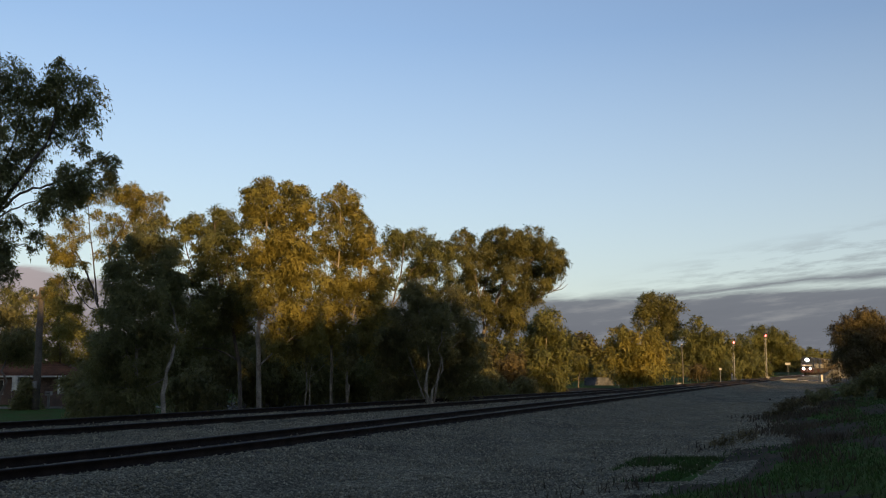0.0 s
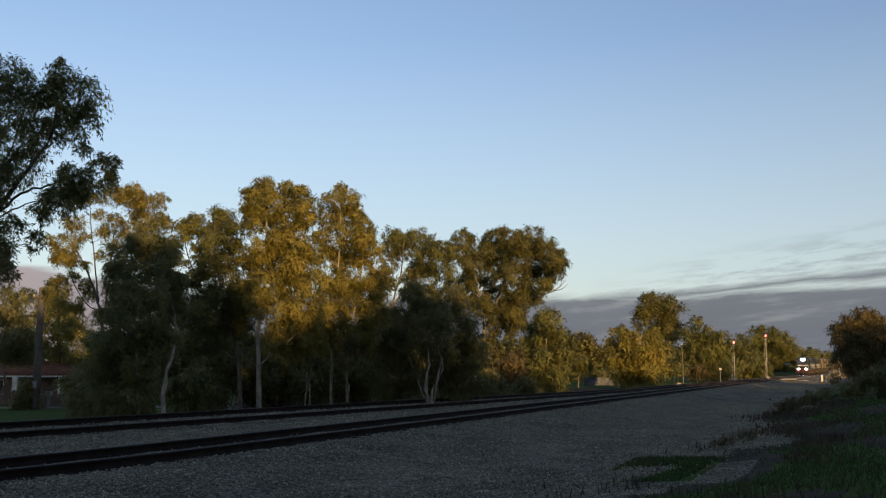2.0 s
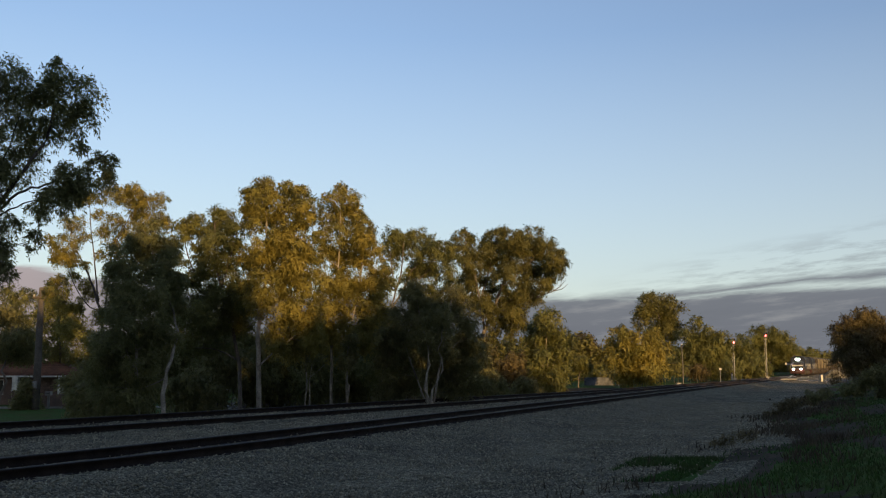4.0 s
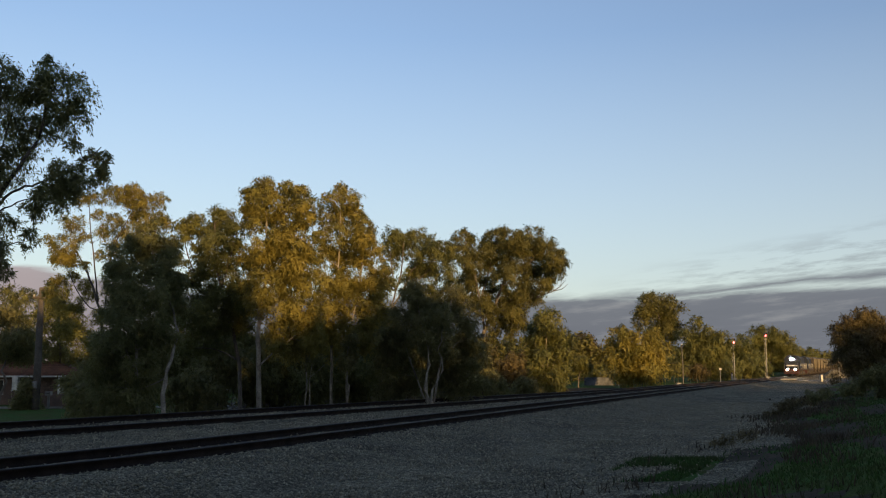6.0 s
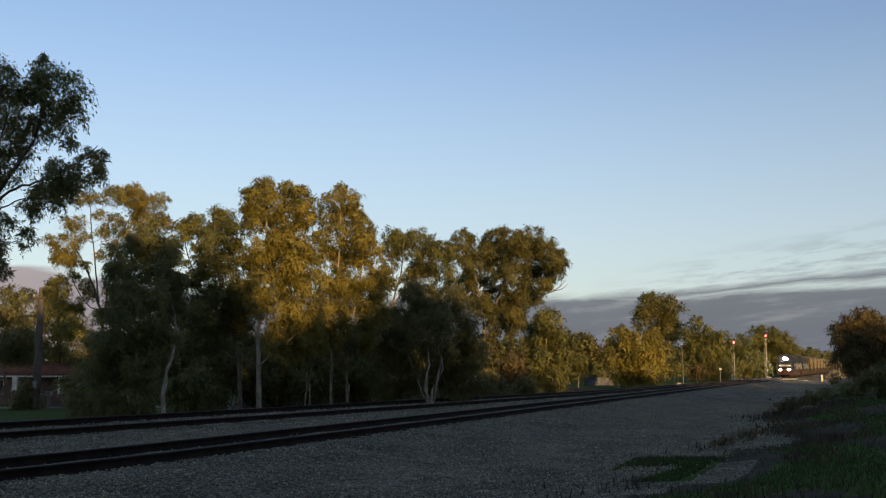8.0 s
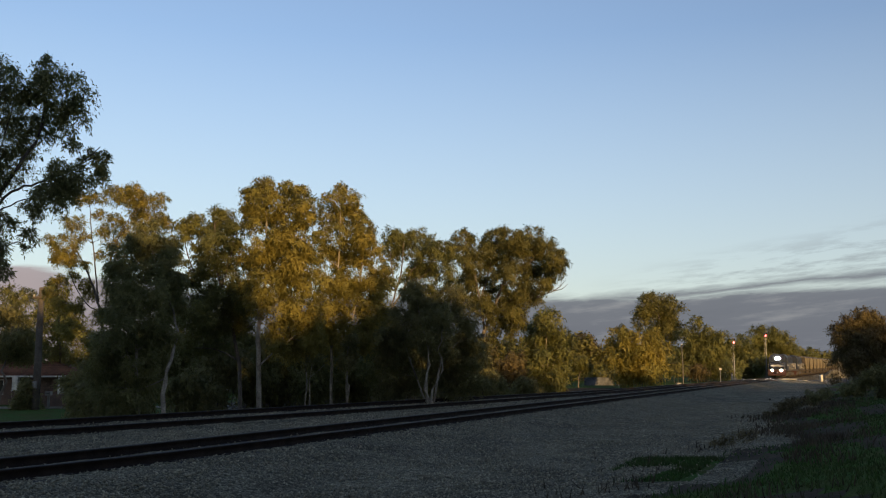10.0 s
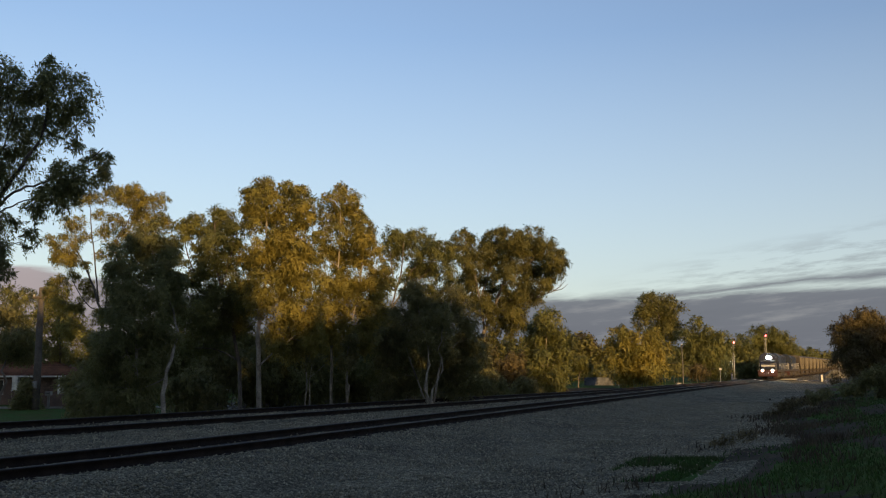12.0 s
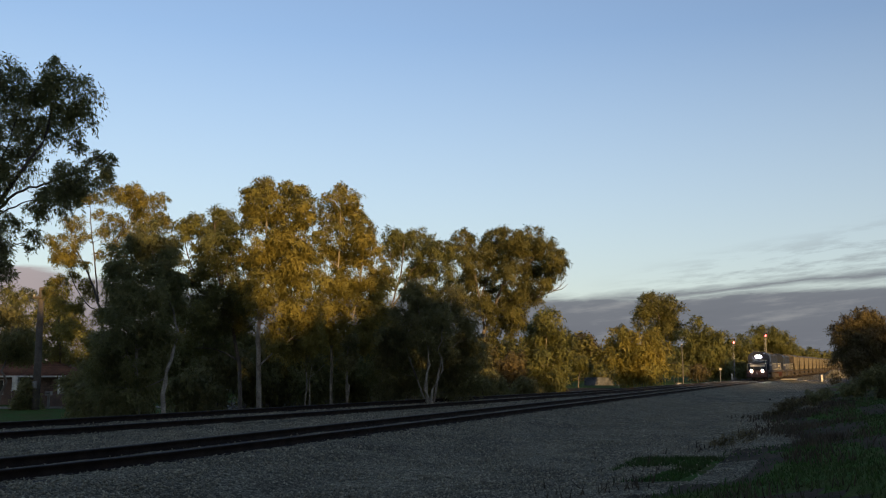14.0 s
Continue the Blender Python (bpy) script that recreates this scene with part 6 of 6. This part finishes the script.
def street():
    kerb = material("concrete", (0.24, 0.225, 0.19), 0.85, vary=0.15, scale=1.5, fine=18, bump=0.2, tint=(0.18, 0.17, 0.145), piece=0.15)
    asphalt = material("asphalt", (0.055, 0.055, 0.057), 0.9, vary=0.3, scale=1, fine=40, bump=0.4, tint=(0.04, 0.04, 0.041))
    line = material("road_paint", (0.7, 0.69, 0.66), 0.7, vary=0.15, scale=3, fine=20, bump=0.1)
    for k in range(24):
        x = -62 + 2.0 * k
        part_ob = mesh_object("kerb", boxes((-0.985, 0.985, -0.35, 0.35, -0.2, 0.12), bevel=0.03), kerb)
        part_ob.matrix_world = Matrix.Translation((x, 70.0, land(x, 70.0)))
        tagged(part_ob, "pale concrete kerb stone along the street verge", "kerb", "kerb stones", "structure")
    # level crossing: road across the main line, with panels and edge line
    bm = bmesh.new()
    rows = []
    for k in range(40):
        x = 46 + k
        rows.append([bm.verts.new((x, y, max(land(x, y), land(x, y + 0.6) if y < 152 else -9) + 0.03)) for y in (148.0, 150.5, 153, 156)])
    for a, b in zip(rows, rows[1:]):
        for i in range(3):
            bm.faces.new((a[i], b[i], b[i + 1], a[i + 1]))
    ext = bmesh.ops.extrude_face_region(bm, geom=list(bm.faces))
    for v in ext["geom"]:
        if isinstance(v, bmesh.types.BMVert):
            v.co.z -= 0.12
    ob = mesh_object("crossing_road", bm, asphalt)
    tagged(ob, "worn asphalt road at the level crossing", "road", kind="structure")
    bm = bmesh.new()
    for k in range(14):
        x = 55.0 + k * 1.5
        box(bm, x, x + 1.4, 148.3, 148.6, land(x, 148.4) + 0.034, land(x, 148.4) + 0.05)
    tagged(mesh_object("edge_line", bm, line), "worn white edge line on the crossing road", "road marking", kind="structure")
    for k in range(3):
        y = 148.4 + k * 2.4
        ob = mesh_object("crossing_panel", boxes((1.0, 2.9, -1.15, 1.15, -0.2, -0.02), bevel=0.02), kerb)
        ob.matrix_world = Matrix.Translation((main_x(y), y, rail_z(y))) @ Matrix.Rotation(-0.41, 4, "Z")
        tagged(ob, "pale concrete panel beside the rails at the crossing", "crossing panel", "crossing panels", "structure")


street()

GALV = material("galvanised_steel", (0.22, 0.22, 0.215), 0.5, vary=0.12, scale=3, fine=30, bump=0.08, metal=0.5, tint=(0.16, 0.155, 0.15))
BLACK = material("black_enamel", (0.018, 0.018, 0.018), 0.5, vary=0.2, scale=3, fine=20, bump=0.05)
POLEWOOD = material("pole_wood", (0.09, 0.078, 0.066), 0.9, vary=0.3, scale=2, fine=20, bump=0.5, tint=(0.06, 0.05, 0.04))


def utility_pole():
    x, y = -28.6, 67.5
    t = thing("utility_pole", Matrix.Translation((x, y, land(x, y))), "weathered grey-brown wooden utility pole with crossarm", "utility pole")
    bm = bmesh.new()
    tube(bm, [(0, 0, -0.3), (0.02, 0, 3), (0.0, 0, 6), (0.03, 0, 8.6)], [0.27, 0.25, 0.22, 0.18], 12)
    part("pole", bm, POLEWOOD, t, smooth=True)
    part("crossarm", boxes((-0.5, 0.5, -0.26, -0.16, 7.8, 7.95), bevel=0.015), POLEWOOD, t)
    for q in (-0.42, 0.42):
        bm = bmesh.new()
        disc(bm, (q, -0.21, 8.04), 0.05, 0.17, 8, "z")
        part("insulator", bm, material("porcelain", (0.35, 0.33, 0.30), 0.3), t)
    part("meter_box", boxes((-0.16, 0.16, -0.42, -0.25, 1.5, 2.0), bevel=0.02), GALV, t)


utility_pole()


def letterbox():
    x, y = -28.4, 69.2
    t = thing("letterbox", Matrix.Translation((x, y, land(x, y))), "pale letterbox on a short post by the verge", "letterbox")
    part("post", boxes((-0.07, 0.07, -0.07, 0.07, -0.1, 0.95)), GALV, t)
    part("box", boxes((-0.2, 0.2, -0.22, 0.22, 0.95, 1.25), bevel=0.02), GALV, t)
    part("slot", boxes((-0.14, 0.14, -0.228, -0.22, 1.1, 1.14)), BLACK, t)


letterbox()


def signal(x, y, top, label):
    z = land(x, y)
    t = thing("railway_signal", Matrix.Translation((x, y, z)), label, "signal", "railway signals")
    h = top - z
    bm = bmesh.new()
    tube(bm, [(0, 0, 0.3), (0, 0, h - 0.4)], [0.075, 0.06], 10)
    part("mast", bm, GALV, t)
    part("base", boxes((-0.3, 0.3, -0.3, 0.3, -0.2, 0.35), bevel=0.03), material("concrete", (0.34, 0.33, 0.30)), t)
    bm = bmesh.new()
    pts = [(-0.24, h - 0.45), (0.24, h - 0.45), (0.32, h), (0.24, h + 0.62), (-0.24, h + 0.62), (-0.32, h)]
    f = [[bm.verts.new((a, yy, b)) for a, b in pts] for yy in (-0.12, 0.05)]
    for i in range(6):
        bm.faces.new((f[0][i], f[0][(i + 1) % 6], f[1][(i + 1) % 6], f[1][i]))
    bm.faces.new(f[0])
    bm.faces.new(f[1][::-1])
    head = part("signal_head", bm, BLACK, t)
    for k, zz in enumerate((h, h + 0.36)):
        bm = bmesh.new()
        for a in range(9):
            a0, a1 = math.radians(-20 + a * 24.4), math.radians(-20 + (a + 1) * 24.4)
            v = [bm.verts.new((math.cos(q) * r, yy, zz + math.sin(q) * r)) for q, r, yy in
                 ((a0, 0.18, -0.12), (a1, 0.18, -0.12), (a1, 0.18, -0.42), (a0, 0.18, -0.42), (a0, 0.19, -0.12), (a1, 0.19, -0.12), (a1, 0.19, -0.42), (a0, 0.19, -0.42))]
            for q in ((0, 1, 2, 3), (7, 6, 5, 4), (3, 2, 6, 7)):
                bm.faces.new([v[i] for i in q])
        part("hood", bm, BLACK, head)
        bm = bmesh.new()
        disc(bm, (0, -0.135, zz), 0.16, 0.03, 16)
        part("lens", bm, glow("red_signal_glow", (1.0, 0.02, 0.05), 6.0) if k == 0 else glass("dark_glass"), head, "red lens, lit" if k == 0 else "dark lens, off")
    bm = bmesh.new()
    for q in (-0.16, 0.16):
        tube(bm, [(q, 0.28, 0.3), (q, 0.28, h - 0.6)], 0.018, 5)
    k = 0.6
    while k < h - 0.7:
        tube(bm, [(-0.16, 0.28, k), (0.16, 0.28, k)], 0.014, 5)
        k += 0.32
    part("ladder", bm, GALV, t)
    part("platform", boxes((-0.3, 0.3, 0.05, 0.55, h - 0.75, h - 0.70)), GALV, t)


signal(54.1, 160.0, 7.2, "tall lineside signal showing red beside the main line")
signal(43.5, 143.0, 5.55, "shorter lineside signal showing red beside the loop")


def lineside_post(x, y, top, label):
    z = land(x, y)
    t = thing("lineside_post", Matrix.Translation((x, y, z)), label, "post")
    bm = bmesh.new()
    tube(bm, [(0, 0, -0.2), (0.02, 0, (top - z) / 2), (-0.06, 0, top - z)], [0.06, 0.055, 0.05], 9)
    part("shaft", bm, material("weathered_wood", (0.13, 0.118, 0.10), 0.85, scale=2, fine=22, bump=0.3), t)
    part("cap", boxes((-0.16, 0.04, -0.1, 0.1, top - z, top - z + 0.05)), GALV, t)


lineside_post(26.3, 105.0, 4.15, "grey weathered wooden post beside the loop")


def sign(x, y, top, w, h, label, colour):
    z = land(x, y)
    t = thing("lineside_sign", Matrix.Translation((x, y, z)), label, "sign")
    bm = bmesh.new()
    tube(bm, [(0, 0.04, -0.2), (0, 0.04, top - z)], 0.04, 8)
    part("post", bm, GALV, t)
    part("plate", boxes((-w / 2, w / 2, -0.015, 0.0, top - z - h, top - z), bevel=0.004), colour, t)
    part("border", boxes((-w / 2, w / 2, -0.022, -0.016, top - z - 0.05, top - z), (-w / 2, w / 2, -0.022, -0.016, top - z - h, top - z - h + 0.05)), BLACK, t)


WHITE = material("aged_white_paint", (0.27, 0.255, 0.225), 0.6, vary=0.12, scale=2, fine=16, bump=0.06, tint=(0.30, 0.28, 0.24))
sign(33.3, 115.0, 1.70, 0.32, 0.32, "small white lineside marker plate on a post", WHITE)
sign(77.1, 214.0, 3.2, 1.15, 0.6, "white board on a post beside the far line", WHITE)
sign(38.9, 129.0, 1.0, 0.22, 0.9, "thin white marker beside the loop", WHITE)


def relay_box(x, y, w, h, label):
    z = land(x, y)
    t = thing("relay_box", Matrix.Translation((x, y, z)), label, "equipment box")
    part("body", boxes((-w / 2, w / 2, -0.3, 0.3, -0.1, h), bevel=0.02), WHITE, t)
    part("lid", boxes((-w / 2 - 0.04, w / 2 + 0.04, -0.34, 0.34, h + 0.002, h + 0.06), bevel=0.015), WHITE, t)
    part("door", boxes((-w / 2 + 0.06, w / 2 - 0.06, -0.312, -0.302, 0.03, h - 0.06)), GALV, t)


relay_box(23.8, 97.0, 0.42, 0.22, "low white cable box on the grass")
relay_box(57.6, 146.0, 0.32, 0.95, "white crossing control cabinet by the road")


def crossing_signal(x, y, top):
    z = land(x, y)
    t = thing("crossing_signal", Matrix.Translation((x, y, z)), "level crossing flashing-light signal with white target, lamps off", "signal", "crossing signals")
    bm = bmesh.new()
    tube(bm, [(0, 0, -0.2), (0, 0, top - z)], 0.06, 8)
    part("mast", bm, GALV, t)
    for a in (-1, 1):
        bm = boxes((-0.42, 0.42, -0.03, -0.01, -0.06, 0.06))
        bmesh.ops.rotate(bm, verts=bm.verts, cent=(0, 0, 0), matrix=Matrix.Rotation(a * 0.6, 3, "Y"))
        bmesh.ops.translate(bm, verts=bm.verts, vec=(0, -0.065 - 0.03 * (a > 0), top - z - 0.3))
        part("crossbuck_arm", bm, WHITE, t)
        bm = bmesh.new()
        disc(bm, (a * 0.42, -0.1, top - z - 1.2), 0.26, 0.03, 16)
        part("backplate", bm, BLACK, t)
        bm = bmesh.new()
        disc(bm, (a * 0.42, -0.13, top - z - 1.2), 0.11, 0.04, 12)
        part("lamp", bm, glass("dark_glass"), t)
    part("bracket", boxes((-0.42, 0.42, -0.08, -0.062, top - z - 1.24, top - z - 1.16)), GALV, t)


crossing_signal(57.9, 140.0, 4.3)


def gravel_heap():
    bm = bmesh.new()
    rings, n = [], 28
    for k in range(9):
        r = k / 8
        rings.append([bm.verts.new((math.cos(a) * 2.7 * r * (1 + 0.1 * math.sin(3 * a + 1)), math.sin(a) * 2.0 * r,
                                    1.65 * (1 - r ** 1.7) - 0.05 + 0.08 * noise.noise((math.cos(a) * r * 3, math.sin(a) * r * 3, 3)))) for a in (2 * math.pi * q / n for q in range(n))])
    for a, b in zip(rings[1:], rings[2:]):
        for q in range(n):
            bm.faces.new((a[q], b[q], b[(q + 1) % n], a[(q + 1) % n]))
    bm.faces.new(rings[1])
    for v in rings[0]:
        bm.verts.remove(v)
    ob = mesh_object("gravel_heap", bm, MATS["ballast_stone"], smooth=True)
    ob.location = (77.5, 190.0, land(77.5, 190.0))
    tagged(ob, "grey heap of ballast stone past the crossing", "gravel heap")


gravel_heap()


def low_wall():
    z = land(18.2, 112.0)
    w = thing("low_wall", Matrix.Translation((18.2, 112.0, z)), "low grey rendered wall beyond the grass", "wall")
    part("panel", boxes((-1.7, 1.7, -0.1, 0.1, -0.1, 0.85), bevel=0.01), material("grey_render", (0.09, 0.095, 0.105), 0.85, vary=0.15, scale=1.5, fine=16, bump=0.2), w)
    part("coping", boxes((-1.75, 1.75, -0.15, 0.15, 0.852, 0.92), bevel=0.02), MATS["grey_render"], w)


low_wall()


def dead_branch():
    """Bare twigs that stick out of the big dark gum's crown."""
    bm = bmesh.new()
    tube(bm, [(4.46, -0.4, 7.6), (5.56, -0.5, 8.0), (6.06, -0.5, 8.3), (6.46, -0.5, 8.75)], [0.05, 0.04, 0.03, 0.012], 6)
    tube(bm, [(5.56, -0.5, 8.0), (6.21, -0.6, 8.15), (6.61, -0.6, 8.5)], [0.03, 0.025, 0.01], 6)
    tube(bm, [(6.06, -0.5, 8.3), (6.21, -0.45, 8.75), (6.36, -0.45, 9.2)], [0.022, 0.018, 0.008], 6)
    part("dead_branch", bm, MATS["grey_bark"], BIG_TREE[0], "bare dead branch")


dead_branch()


def far_wood(name, x0, x1, y0, y1, tall, leaf, label, length, seed):
    """Distant bush without countable trees: a ragged belt of leaves."""
    rng = np.random.default_rng(seed)
    n = int(abs(x1 - x0) / (tall * 0.55)) + 2
    cl = []
    for k in range(n):
        t = (k + rng.uniform(-0.3, 0.3)) / (n - 1)
        x, y = x0 + (x1 - x0) * t, y0 + (y1 - y0) * t
        z = land(x, y)
        h = tall * rng.uniform(0.65, 1.15)
        for q in (0.25, 0.6, 0.85):
            cl.append((x + rng.uniform(-0.3, 0.3) * tall, y + rng.uniform(-0.5, 0.5) * tall, z + h * q, h * 0.42, h * 0.24))
    ob = foliage(name, rng, cl, 0.75, length, 0.3, leaf)
    tagged(ob, label, "bush", kind="stuff")


far_wood("far_bush", -110, 30, 128, 150, 6.0, DARK, "dark belt of bush behind the gum trees", 0.72, 3)
far_wood("far_bush", 10, 120, 190, 330, 6.5, GUM, "olive belt of far bush beyond the line", 1.0, 4)
far_wood("far_bush", 120, 420, 360, 800, 8.0, DARK, "hazy dark bush at the horizon", 1.6, 5)
far_wood("far_bush", -420, -90, 260, 150, 7.0, DARK, "dark bush along the street", 1.0, 6)


def grass_blades():
    """Uncountable grass and dry weeds on the bank."""
    rng = np.random.default_rng(8)
    for name, want, colour, tint, tall, label in (
            ("grass", 30000, (0.036, 0.080, 0.015), (0.048, 0.060, 0.018), 0.075, "short dark-green grass on the shaded bank"),
            ("dry_weeds", 7000, (0.075, 0.056, 0.034), (0.05, 0.039, 0.025), 0.15, "dry brown weeds along the ballast edge")):
        mat = material(name + "_blades", colour, 0.8, vary=0.2, scale=0.6, fine=4, bump=0, tint=tint, island=0.3, through_light=0.3)
        v = []
        while len(v) < want:
            y = 6 + 60 * rng.random() ** 1.8
            e = bank_edge(y)
            if name == "grass":
                p = e + rng.uniform(-0.4, 8)
                if rng.random() < 0.12:
                    p, y = rng.uniform(7.0, 8.8), rng.uniform(14.0, 19.5)
                if ground_kind(p, y) != 2 and (ground_kind(p, y) == 0 or rng.random() < 0.8):
                    continue
            else:
                p = e + rng.normal(0.7, 0.8)
                if noise.noise((p * 0.5, y * 0.3, 7)) < 0.02:
                    continue
            x = main_x(y) + p / 0.924
            if x > 0.5 * y + 1 or x < -1:
                continue
            z = ground_z(p, y) - 0.02
            h = tall * rng.uniform(0.4, 1.5)
            a = rng.uniform(0, 6.28)
            w = 0.008 + 0.0006 * y
            lx, ly = rng.normal(0, 0.35, 2) * h
            v.append(((x - math.cos(a) * w, y - math.sin(a) * w, z), (x + math.cos(a) * w, y + math.sin(a) * w, z), (x + lx, y + ly, z + h)))
        v = np.array(v).reshape(-1, 3)
        ob = quick_mesh(name, v, np.arange(len(v)).reshape(-1, 3), [mat])
        tagged(ob, label, name.replace("_", " "), kind="stuff")


grass_blades()


motions()
